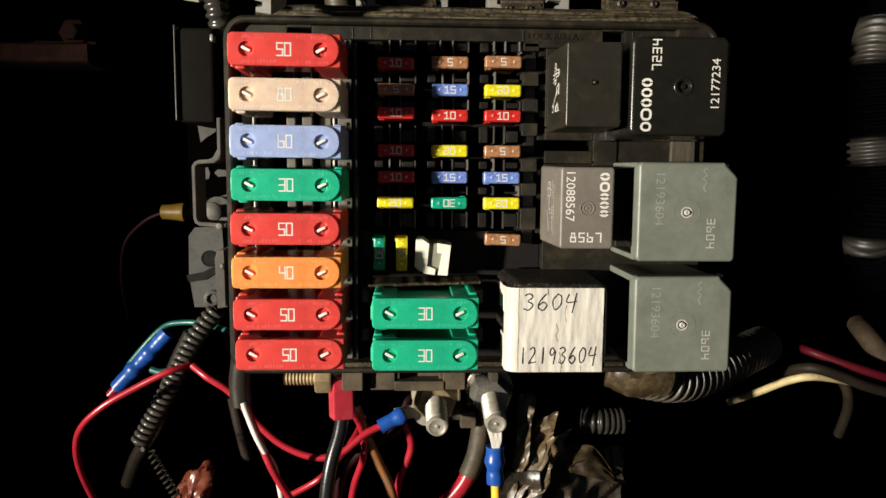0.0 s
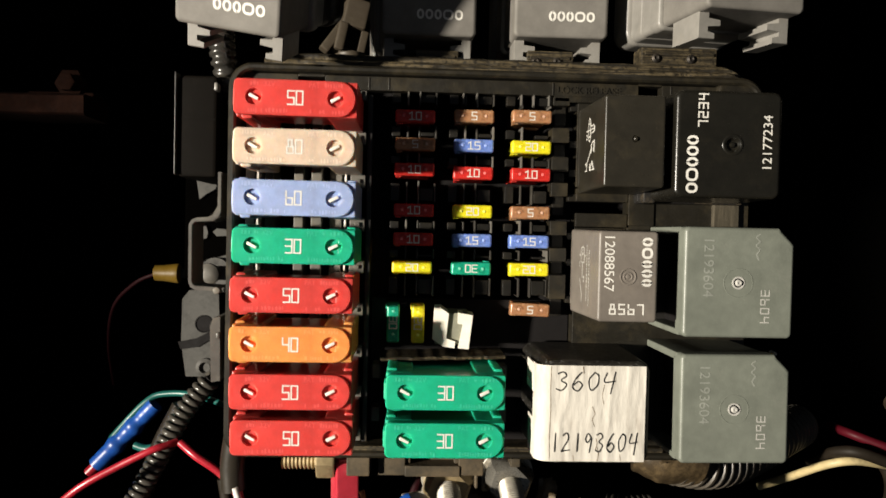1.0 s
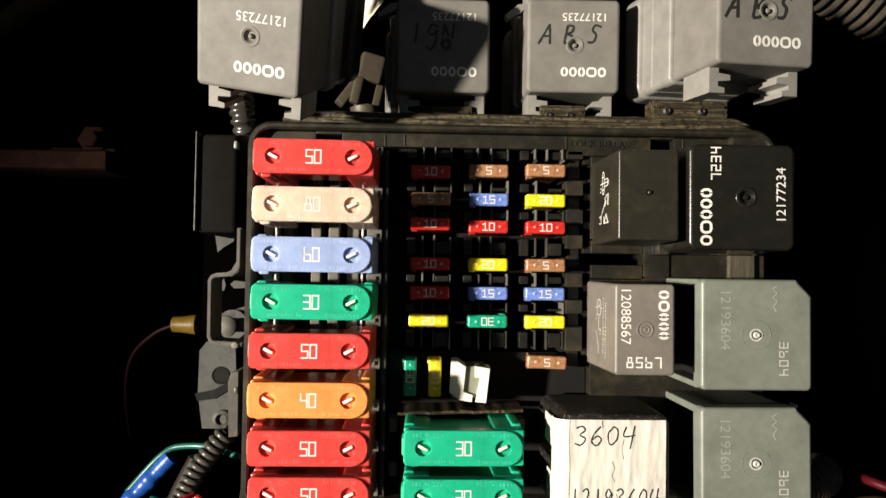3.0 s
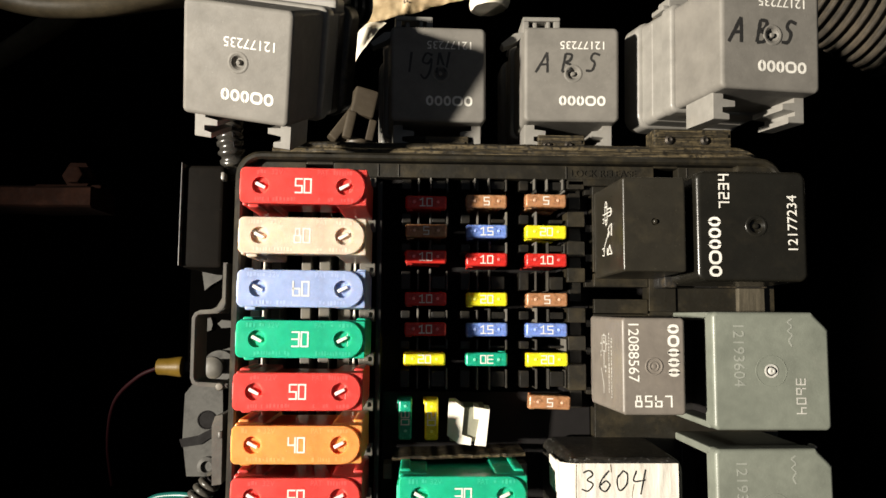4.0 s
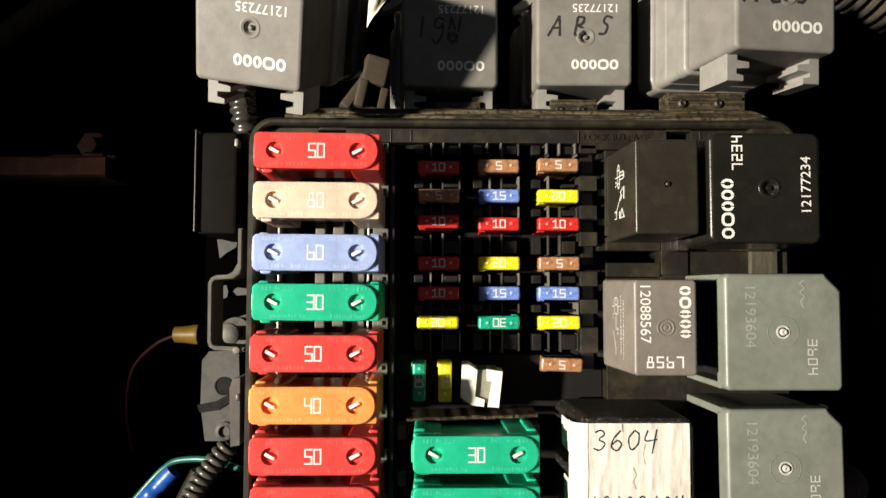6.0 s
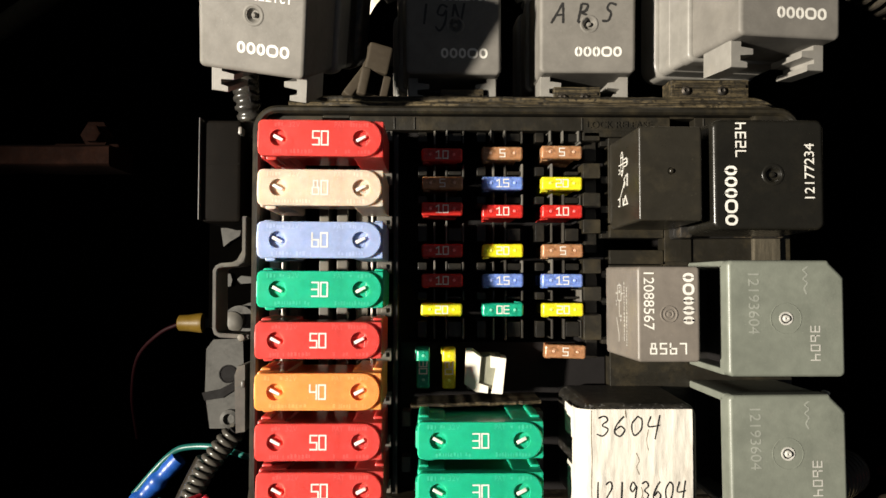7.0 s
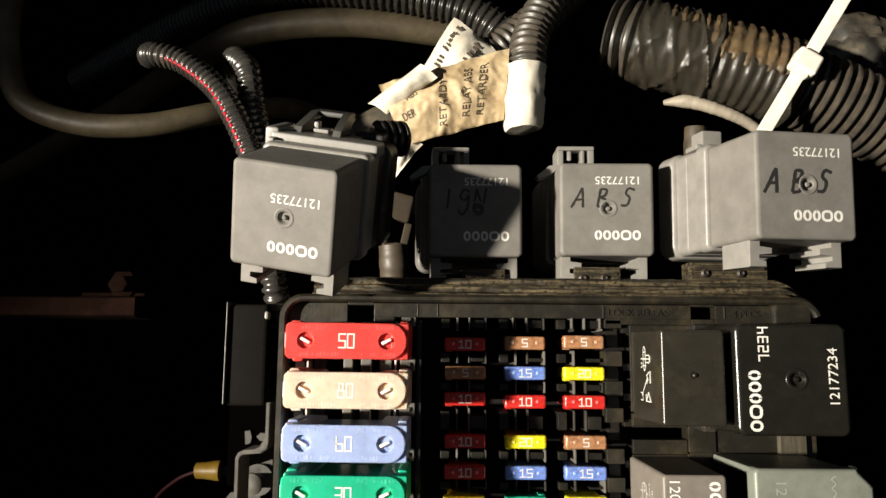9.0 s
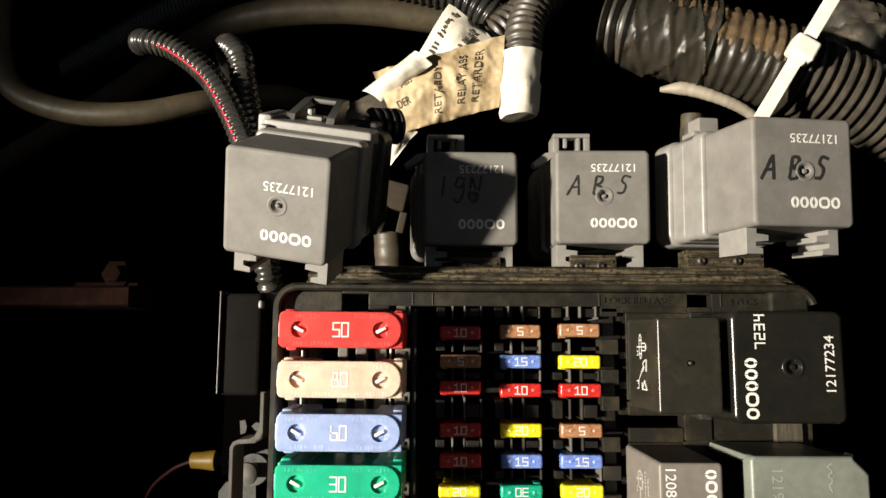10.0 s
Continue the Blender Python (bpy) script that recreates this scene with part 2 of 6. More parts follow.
FUSE = {
    "red": fuse_plastic("red fuse plastic", (0.60, 0.056, 0.048)),
    "natural": fuse_plastic("natural fuse plastic", (0.65, 0.505, 0.395), 0.9),
    "blue": fuse_plastic("pale blue fuse plastic", (0.315, 0.39, 0.62)),
    "green": fuse_plastic("green fuse plastic", (0.012, 0.40, 0.23)),
    "orange": fuse_plastic("orange fuse plastic", (0.80, 0.28, 0.075)),
    "minired": fuse_plastic("red mini fuse plastic", (0.54, 0.026, 0.02), 0.6, 620, 1.4, 0.3),
    "tan": fuse_plastic("tan mini fuse plastic", (0.37, 0.185, 0.092), 0.6, 620, 1.4, 0.4),
    "miniblue": fuse_plastic("blue mini fuse plastic", (0.16, 0.25, 0.60), 0.6, 620, 1.4, 0.35),
    "yellow": fuse_plastic("yellow mini fuse plastic", (0.76, 0.66, 0.02), 0.6, 620, 1.4, 0.25),
    "minigreen": fuse_plastic("green mini fuse plastic", (0.01, 0.33, 0.20), 0.6, 620, 1.4, 0.35),
}


# ---- builders, in millimetres ----
def mesh_of(bm, mat, name, sharp=38):
    bmesh.ops.transform(bm, matrix=Matrix.Scale(MM, 4), verts=bm.verts)
    bmesh.ops.recalc_face_normals(bm, faces=bm.faces)
    me = bpy.data.meshes.new(name)
    bm.to_mesh(me)
    bm.free()
    me.materials.append(mat)
    me.shade_smooth()
    me.set_sharp_from_angle(angle=radians(sharp))
    return me


def part(name, bm, mat, parent, label="", sharp=38):
    ob = new(name, mesh_of(bm, mat, name, sharp))
    ob.parent = parent
    if sharp == 38:
        ob.modifiers.new("even_normals", "WEIGHTED_NORMAL").keep_sharp = True
    return tagged(ob, label) if label else ob


def thing(name, label, category, m, group="", kind=""):
    ob = new(name)
    ob.empty_display_size = 0.005
    ob.matrix_world = m
    return tagged(ob, label, category, group, kind)


def box(bm, u0, u1, v0, v1, w0, w1, r=0.3, seg=2, m=None):
    vs = [bm.verts.new((x, y, z)) for x in (u0, u1) for y in (v0, v1) for z in (w0, w1)]
    fs = [bm.faces.new([vs[i] for i in q]) for q in ((0, 1, 3, 2), (4, 6, 7, 5), (0, 4, 5, 1), (2, 3, 7, 6), (0, 2, 6, 4), (1, 5, 7, 3))]
    made = set(vs)
    if r:
        edges = list({e for f in fs for e in f.edges})
        out = bmesh.ops.bevel(bm, geom=edges, offset=r, segments=seg, affect="EDGES", profile=0.5)
        made = set(out["verts"])
    if m:
        bmesh.ops.transform(bm, matrix=m, verts=[v for v in made if v.is_valid])
    return bm


def one(*a, **k):
    return box(bmesh.new(), *a, **k)


def loft(bm, rings, caps=True):
    """Joins rings of points, all of one count, into a skin."""
    rows = [[bm.verts.new(p) for p in ring] for ring in rings]
    n = len(rows[0])
    for a, b in zip(rows, rows[1:]):
        for i in range(n):
            bm.faces.new((a[i], a[(i + 1) % n], b[(i + 1) % n], b[i]))
    if caps:
        bm.faces.new(rows[0][::-1])
        bm.faces.new(rows[-1])
    return rows


def pill(w, h, rl, rr, inset=0.0, cx=0.0, cy=0.0, n=7):
    """A plate outline with corner radii rl at its left and rr at its right end."""
    x0, x1, y0, y1 = -w / 2 + inset, w / 2 - inset, -h / 2 + inset, h / 2 - inset
    pts = []
    for px, py, r, a0 in ((x1, y1, rr, 0), (x0, y1, rl, 90), (x0, y0, rl, 180), (x1, y0, rr, 270)):
        r = max(0.05, r - inset)
        ox, oy = px - math.copysign(r, px), py - math.copysign(r, py)
        for k in range(n):
            a = radians(a0 + 90 * k / (n - 1))
            pts.append((ox + r * math.cos(a) + cx, oy + r * math.sin(a) + cy))
    return pts


def circle(cx, cy, r, n=20):
    return [(cx + r * math.cos(2 * math.pi * k / n), cy + r * math.sin(2 * math.pi * k / n)) for k in range(n)]


def plate_with_holes(bm, outline, inner, w0, w1, c, holes, depth):
    """A plate with a chamfered rim and blind round holes."""
    a = [bm.verts.new((x, y, w0)) for x, y in outline]
    b = [bm.verts.new((x, y, w1 - c)) for x, y in outline]
    t = [bm.verts.new((x, y, w1)) for x, y in inner]
    n = len(a)
    for lo, hi in ((a, b), (b, t)):
        for i in range(n):
            bm.faces.new((lo[i], lo[(i + 1) % n], hi[(i + 1) % n], hi[i]))
    bm.faces.new(a[::-1])
    edges = [bm.edges.get((t[i], t[(i + 1) % n])) for i in range(n)]
    for hole in holes:
        top = [bm.verts.new((x, y, w1)) for x, y in hole]
        low = [bm.verts.new((x, y, w1 - depth)) for x, y in hole]
        k = len(top)
        for i in range(k):
            bm.faces.new((top[i], low[i], low[(i + 1) % k], top[(i + 1) % k]))
        bm.faces.new(low)
        edges += [bm.edges.get((top[i], top[(i + 1) % k])) for i in range(k)]
    bmesh.ops.triangle_fill(bm, edges=edges, use_beauty=True, normal=(0, 0, 1))
    return bm


def lathe(bm, profile, n=28, m=None):
    """Turns (radius, height) pairs about the w axis."""
    rings = [[(r * math.cos(2 * math.pi * k / n), r * math.sin(2 * math.pi * k / n), z) for k in range(n)] for r, z in profile]
    if m:
        rings = [[m @ Vector(p) for p in ring] for ring in rings]
    loft(bm, rings)
    return bm


def curve_points(pts, step=1.0):
    """Even points along a smooth line through pts."""
    p = [Vector(q) for q in pts]
    p = [2 * p[0] - p[1]] + p + [2 * p[-1] - p[-2]]
    fine = []
    for i in range(1, len(p) - 2):
        a, b, c, d = p[i - 1:i + 3]
        for k in range(24):
            s = k / 24
            fine.append(0.5 * (2 * b + (c - a) * s + (2 * a - 5 * b + 4 * c - d) * s * s + (3 * b - a - 3 * c + d) * s ** 3))
    fine.append(p[-2])
    out, left = [fine[0]], step
    for a, b in zip(fine, fine[1:]):
        gap = (b - a).length
        while gap >= left and gap > 0:
            a = a + (b - a) * (left / gap)
            gap -= left
            out.append(a.copy())
            left = step
        left -= gap
    if (out[-1] - fine[-1]).length > 0.3 * step:
        out.append(fine[-1])
    return out


def frames_along(path):
    tang = [(path[min(i + 1, len(path) - 1)] - path[max(i - 1, 0)]).normalized() for i in range(len(path))]
    side = tang[0].orthogonal().normalized()
    out = []
    for t in tang:
        side = (side - t * side.dot(t)).normalized()
        out.append((t, side, t.cross(side)))
    return out


def tube(bm, pts, r, n=12, step=1.0, shape=None, squash=None):
    """A round cable along pts; shape(s) scales its radius at s mm along it."""
    path = curve_points(pts, step)
    rings = []
    for i, (q, (t, a, b)) in enumerate(zip(path, frames_along(path))):
        k = r * (shape(i * step) if shape else 1)
        rings.append([q + (a * math.cos(2 * math.pi * j / n) + b * math.sin(2 * math.pi * j / n)) * k for j in range(n)])
    loft(bm, rings)
    return bm


def conduit(bm, pts, r, pitch=2.4, deep=0.16, n=18):
    """Corrugated tubing: flat-topped ridges and round valleys."""
    def ridge(s):
        c = math.cos(2 * math.pi * s / pitch)
        return 1 - deep * (0.5 - 0.5 * math.tanh(2.4 * c) / math.tanh(2.4))
    return tube(bm, pts, r, n, pitch / 7, ridge)


def helix(bm, pts, coil, r, pitch, n=8):
    path = curve_points(pts, pitch / 14)
    line = [q + (a * math.cos(2 * math.pi * i / 14) + b * math.sin(2 * math.pi * i / 14)) * coil for i, (q, (t, a, b)) in enumerate(zip(path, frames_along(path)))]
    rings = [[q + (a * math.cos(2 * math.pi * j / n) + b * math.sin(2 * math.pi * j / n)) * r for j in range(n)] for q, (t, a, b) in zip(line, frames_along(line))]
    loft(bm, rings)
    return bm


LETTERS = {}


def letters(body):
    """The built-in font's outline of a word as a thin flat mesh, its bounds brought to one by one."""
    if body not in LETTERS:
        cu = bpy.data.curves.new("word", "FONT")
        cu.body, cu.extrude = body, 0.02
        ob = new("word", cu)
        bpy.context.view_layer.update()
        me = bpy.data.meshes.new_from_object(ob.evaluated_get(bpy.context.evaluated_depsgraph_get()))
        bpy.data.objects.remove(ob)
        bpy.data.curves.remove(cu)
        co = np.array([v.co for v in me.vertices])
        lo, hi = co.min(0), co.max(0)
        pts = (co - (lo + hi) / 2) / np.maximum(hi - lo, 1e-6)
        LETTERS[body] = (pts, [tuple(p.vertices) for p in me.polygons])
        bpy.data.meshes.remove(me)
    return LETTERS[body]


def write(bm, body, u, v, w, width, height, turn=0.0, thick=0.06, warp=None):
    pts, faces = letters(body)
    c, s = math.cos(radians(turn)), math.sin(radians(turn))
    vs = []
    for x, y, z in pts:
        x, y = x * width, y * height
        p = (u + c * x - s * y, v + s * x + c * y, w + z * thick)
        vs.append(bm.verts.new(warp(p) if warp else p))
    for f in faces:
        try:
            bm.faces.new([vs[i] for i in f])
        except ValueError:
            pass
    return bm


SQUARE = {
    "0": ["00 10 12 02 00"], "1": ["01.6 .52 .50", "00 10"], "2": ["02 12 11 01 00 10"], "3": ["02 12 10 00", "01 11"],
    "4": ["02 01 11", "12 10"], "5": ["12 02 01 11 10 00"], "6": ["02 00 10 11 01"], "7": ["02 12 10"], "8": ["00 10 11 01 00", ".21 .22 .82 .81"],
}


def mitred(bm, pts, width, w0, w1, m=None):
    """A square-edged strip with mitred corners along (u, v) points, closed where the last meets the first."""
    q = [Vector((x, y)) for x, y in pts]
    closed = (q[0] - q[-1]).length < 1e-6
    if closed:
        q = q[:-1]
    n = len(q)
    rows = []
    for i, p in enumerate(q):
        a = q[i - 1] if i or closed else None
        b = q[(i + 1) % n] if i < n - 1 or closed else None
        da = (p - a).normalized() if a is not None else (b - p).normalized()
        db = (b - p).normalized() if b is not None else da
        na, nb = Vector((-da.y, da.x)), Vector((-db.y, db.x))
        side = (na + nb) / max(0.35, 1 + na.dot(nb)) * width / 2
        if a is None:
            p = p - db * width / 2
        if b is None:
            p = p + da * width / 2
        corner = [Vector((p.x + k * side.x, p.y + k * side.y, z)) for k, z in ((-1, w0), (1, w0), (1, w1), (-1, w1))]
        rows.append([bm.verts.new(m @ c if m else c) for c in corner])
    for i in range(n if closed else n - 1):
        a, b = rows[i], rows[(i + 1) % n]
        for k in range(4):
            bm.faces.new((a[k], a[(k + 1) % 4], b[(k + 1) % 4], b[k]))
    if not closed:
        bm.faces.new(rows[0])
        bm.faces.new(rows[-1][::-1])
    return bm


def square_digits(bm, body, u, v, w, width, height, thick, turn=0.0, gap=0.45):
    """Angular figures, as on fuse tops."""
    n = len(body)
    cell = width / (n + gap * (n - 1))
    m = Matrix.Translation((u, v, w)) @ Matrix.Rotation(radians(turn), 4, "Z")
    for i, ch in enumerate(body):
        x0 = -width / 2 + i * cell * (1 + gap)
        for k, line in enumerate(SQUARE[ch]):
            pts = []
            for token in line.split():
                x, y = (token[:2], token[2]) if token[0] == "." else (token[0], token[1:])
                pts.append((x0 + float(x) * cell, (float(y) - 1) * height / 2))
            mitred(bm, pts, thick, 0, 0.06 + 0.006 * k, m)
    return bm


def ribbon(bm, pts, width, w, thick=0.05, smooth=True, ground=None):
    """A flat pen stroke through (u, v) points."""
    path = curve_points([(x, y, 0) for x, y in pts], max(0.12, width * 0.5)) if smooth and len(pts) > 2 else [Vector((x, y, 0)) for x, y in pts]
    rows = []
    for i, q in enumerate(path):
        t = (path[min(i + 1, len(path) - 1)] - path[max(i - 1, 0)]).normalized()
        k = width / 2 * (0.8 + 0.25 * noise.noise((q.x * 0.9, q.y * 0.9, i * 0.2)))
        s = Vector((-t.y, t.x, 0)) * k
        lift = ground(q.x, q.y) if ground else 0
        rows.append([bm.verts.new((p.x, p.y, z + lift)) for p, z in ((q - s, w), (q + s, w), (q + s, w + thick), (q - s, w + thick))])
    for a, b in zip(rows, rows[1:]):
        for i in range(4):
            bm.faces.new((a[i], a[(i + 1) % 4], b[(i + 1) % 4], b[i]))
    bm.faces.new(rows[0])
    bm.faces.new(rows[-1][::-1])
    return bm


HAND = {
    "3": ["0.1,0.9 0.5,1 0.75,0.8 0.4,0.55 0.8,0.35 0.5,0.02 0.05,0.1"], "6": ["0.7,1 0.25,0.6 0.1,0.2 0.5,0 0.8,0.3 0.5,0.5 0.15,0.3"],
    "0": ["0.5,1 0.12,0.6 0.3,0.05 0.75,0.3 0.8,0.8 0.5,1"], "4": ["0.25,1 0.1,0.5 0.9,0.55", "0.85,1.05 0.6,-0.15"],
    "1": ["0.5,1 0.5,0"], "2": ["0.1,0.85 0.5,1 0.7,0.75 0.4,0.35 0.05,0.02 0.4,0.06 0.9,0.1"], "9": ["0.75,0.75 0.4,0.98 0.15,0.7 0.4,0.5 0.75,0.75 0.7,0.35 0.62,-0.05"],
    "A": ["0.0,0 0.25,0.5 0.48,1", "0.48,1 0.56,0.5 0.62,0.0", "0.14,0.38 0.6,0.42"], "B": ["0.3,0.95 0.26,0.5 0.22,0.05", "0.3,0.95 0.62,0.9 0.56,0.62 0.3,0.52 0.62,0.4 0.58,0.1 0.22,0.05"],
    "S": ["0.95,0.9 0.62,0.98 0.5,0.72 0.72,0.5 0.62,0.14 0.3,0.12"], "I": ["0.5,1 0.5,0"], "G": ["0.85,0.85 0.4,0.95 0.2,0.55 0.6,0.45 0.8,0.7 0.8,0.1 0.5,-0.3 0.15,-0.1"],
    "N": ["0.1,0 0.15,1", "0.15,1 0.75,0.05", "0.75,0.05 0.85,1.05"],
}


def scrawl(bm, body, u, v, w, width, height, pen, lean=0.0, ground=None):
    n = len(body)
    for i, ch in enumerate(body):
        for k, line in enumerate(HAND[ch]):
            pts = [tuple(float(q) for q in p.split(",")) for p in line.split()]
            ribbon(bm, [(u + (i + 0.86 * x) * width / n + lean * y * height, v + y * height) for x, y in pts], pen, w + 0.006 * (i % 3) + 0.012 * k, 0.05, True, ground)
    return bm


# ---- compartment that closes the place: added unseen walls, near-black for the dark ----
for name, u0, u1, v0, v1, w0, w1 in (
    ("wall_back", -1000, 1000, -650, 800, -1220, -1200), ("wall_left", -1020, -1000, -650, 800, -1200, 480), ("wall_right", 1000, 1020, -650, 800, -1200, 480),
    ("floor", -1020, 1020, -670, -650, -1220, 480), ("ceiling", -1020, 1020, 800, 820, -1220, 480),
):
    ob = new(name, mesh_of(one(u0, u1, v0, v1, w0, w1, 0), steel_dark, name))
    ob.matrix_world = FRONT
    tagged(ob, "added unseen compartment panel, near-black for the unlit surroundings", "panel", "", "structure")

# ---- fuse box ----
fuse_box = thing("fuse_box", "black plastic vehicle fuse box, dusty, with its lid off", "fuse box", at(0, 0, 0))


def ring_wall(bm, cu, cv, su, sv, r, thick, w0, w1):
    out = pill(su, sv, r, r, 0, cu, cv)
    mid = pill(su, sv, r, r, thick * 0.35, cu, cv)
    inn = pill(su, sv, r, r, thick, cu, cv)
    rings = [[(x, y, w0) for x, y in out], [(x, y, w1 - 0.7) for x, y in out], [(x, y, w1) for x, y in mid], [(x, y, w1) for x, y in pill(su, sv, r, r, thick * 0.75, cu, cv)], [(x, y, w1 - 0.6) for x, y in inn], [(x, y, w0) for x, y in inn]]
    cut = [k for k, (x, y) in enumerate(out) if x > cu and y < cv + sv / 2 - r + 0.5]
    # the wall is low beside the relays
    rings = [[(x, y, z - 8 if k in cut and z > 0 and x > cu + su / 2 - 3 else z) for k, (x, y, z) in enumerate(q)] for q in rings]
    loft(bm, rings, False)
    return bm


part("housing_wall", ring_wall(bmesh.new(), 8.2, 15.2, 146, 106, 6.5, 2.0, -26, 12), deck_plastic, fuse_box)
part("tray", one(-62, 78.5, -35, 65.5, -12, -9, 0), pit, fuse_box, "inner floor blackened for its deep shade")
# upper strip of the deck, with two oblong slots
for u0, u1, v0, v1 in ((-62.6, -46.8, 60.6, 66), (-39.6, 46.6, 62.2, 66), (53.2, 79, 60.6, 66), (-46.8, -39.6, 65.4, 66.2), (46.6, 53.2, 65.6, 66.2), (-39.6, -34, 60.6, 62.3), (23.2, 46.6, 60.6, 62.3), (46.6, 53.2, 59.4, 62.2)):
    part("deck_strip", one(u0, u1, v0, v1, 5, 9, 0.25), deck_plastic, fuse_box)
bm = write(bmesh.new(), "LOCK RELEASE", 32.8, 63.9, 9.08, 17.4, 1.9, 0, 0.3)
write(bm, "4 PLCS", 61.5, 63.7, 9.08, 7.4, 1.8, 0, 0.3)
part("moulded_writing", bm, deck_plastic, fuse_box, "raised words in the deck plastic")
for u in (-27.7, -22.3, 22.7, 55.6):
    part("strip_seam", one(u - 0.12, u + 0.12, 62.4, 65.7, 8.6, 9.25, 0.05), socket_rib, fuse_box)
for u in (-13.6, -1.8, 1.9, 14.2, 17.6, 21.8):
    part("strip_tooth", one(u - 0.2, u + 0.2, 59.4, 62.6, 2, 8.9, 0.08), rib_plastic, fuse_box)
# relay deck
for u0, u1, v0, v1, w1 in ((30, 44.5, 33.4, 37, 9), (44.7, 52, 27, 36, 9), (30, 79, -35, 3.2, 8), (44.7, 79, 3, 27.2, 8), (52.2, 79, 27, 60.8, 8.4), (30, 52.4, 37.4, 60.6, 8), (30, 44.5, 26.4, 30.2, 8.6), (30, 44.6, 3, 26.2, 7.6)):
    part("deck_panel", one(u0, u1, v0, v1, 3, w1, 0.25), deck_plastic, fuse_box)
part("dusty_tab", one(68.4, 75.6, 25, 35, 6, 10, 0.3), tab_brown, fuse_box, "dusty tab between relays")
part("corner_block", one(68.5, 78.5, 59, 66.6, 6, 11, 0.8), deck_plastic, fuse_box)
# large fuse bay: upright ribs and contact strips seen in the gaps
ROWS_MAXI = [55.2, 43.6, 31.4, 19.9, 8.1, -3.7, -15.2, -26.3]
for u0, u1, w1 in ((-61.4, -58.7, 5), (-56.4, -54, 3), (-48.5, -45.9, 2), (-43.3, -40.4, 5), (-38.5, -35.2, 2)):
    part("bay_rib", one(u0, u1, -34.5, 61, -9, w1, 0.3), rib_plastic, fuse_box)
for u in (-57.5, -33.6):
    part("contact_strip", one(u - 0.25, u + 0.25, -34, 61, -8, 7.5, 0.1), bright, fuse_box, "thin bright metal strip")
for v in [61.5] + [(a + b) / 2 for a, b in zip(ROWS_MAXI, ROWS_MAXI[1:])] + [-32.4]:
    bm = one(-32.4, -28.2, v - 1.9, v + 1.9, -9, 7.5, 0.4)
    box(bm, -31, -29.6, v - 0.6, v + 0.6, 7.3, 8.3, 0.2)
    part("side_tab", bm, rib_plastic, fuse_box)
part("divider", one(-28.0, -26.6, -35, 61.5, -9, 6.5, 0.2), black, fuse_box)
# mini fuse bay: socket walls between the rows
ROWS_MINI = [55.4, 47.5, 40.1, 29.8, 22.0, 14.4]
COLS_MINI = [-14.9, 0.9, 16.6]
for cu in COLS_MINI:
    for k, (va, vb) in enumerate(((59.3, 61.9), (50.2, 52.6), (42.6, 44.6), (32.4, 37.2), (24.6, 26.8), (16.9, 18.9), (6.8, 11.2))):
        wall = one(cu - 6.4, cu - 4.0, va, vb, -9, 8.0, 0.2)
        part("socket_wall", wall, bay_plastic, fuse_box)
        # thin lighter ribs, varied at random, paint the bright edges of the sockets
        for u0, u1, d in ((cu - 2.2, cu - 1.7, 0.9), (cu + 1.0, cu + 1.5, 0.9), (cu + 5.5, cu + 6.0, 0.6)):
            j = noise.noise((u0 * 0.7, va * 0.9, 4.2))
            if j > -0.32:
                part("socket_rib", one(u0, u1, va - d * (0.5 + j), vb + d * (0.6 + j), -9, 7.9 + 1.2 * j, 0.12), rib_plastic if j > 0.22 else socket_rib, fuse_box)
        part("socket_block", one(cu + 1.7, cu + 5.3, va + 0.2, vb - (1.2 if k % 2 else 0.2), -9, 7.8, 0.2), bay_plastic, fuse_box)
for v0, v1 in ((59.6, 62), (49.4, 53.5), (41.4, 45.5), (34.6, 38.4), (23.9, 27.8), (16.6, 20.4), (6.2, 13.1)):
    part("strip_block", one(22.9, 27.6, v0, v1, -9, 9, 0.25), deck_plastic, fuse_box)
    part("strip_web", one(24.0, 27.2, v0 - 5, v0 + 0.2, -9, 5.6, 0.2), bay_plastic, fuse_box)
    part("strip_tooth", one(28.0, 30.1, v0 - 1.2, v0 + 0.8, -9, 7.5, 0.2), bay_plastic, fuse_box)
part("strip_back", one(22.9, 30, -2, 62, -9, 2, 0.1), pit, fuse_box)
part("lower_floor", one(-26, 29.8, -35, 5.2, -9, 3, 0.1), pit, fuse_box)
bm = bmesh.new()
rings = []
for i in range(84):
    u = -22.9 + i * 0.4
    k = -9.9 + 1.0 * i / 83 + 0.3 * noise.noise((u * 0.3, 2, 2))
    h = 17 + 0.9 * noise.noise((u * 0.25, 5, 1)) + 0.4 * noise.noise((u * 1.2, 5, 1))
    rings.append([(u, k - 0.5, 3), (u, k - 0.45, h - 0.3), (u, k - 0.1, h), (u, k + 0.4, h - 0.4), (u, k + 0.5, 3)])
loft(bm, rings)
part("ledge", bm, dusty, fuse_box, "dusty upright ledge above the green fuses")
for u in (-24.2, 10.8):
    for v in (-14.5, -26.4):
        part("side_tab", one(u - 1.2, u + 1.2, v - 2, v + 2, -5, 9, 0.4), rib_plastic, fuse_box)
part("bottom_rim", one(-62, 56, -37.4, -34.6, -20, 11, 0.6), dusty, fuse_box)
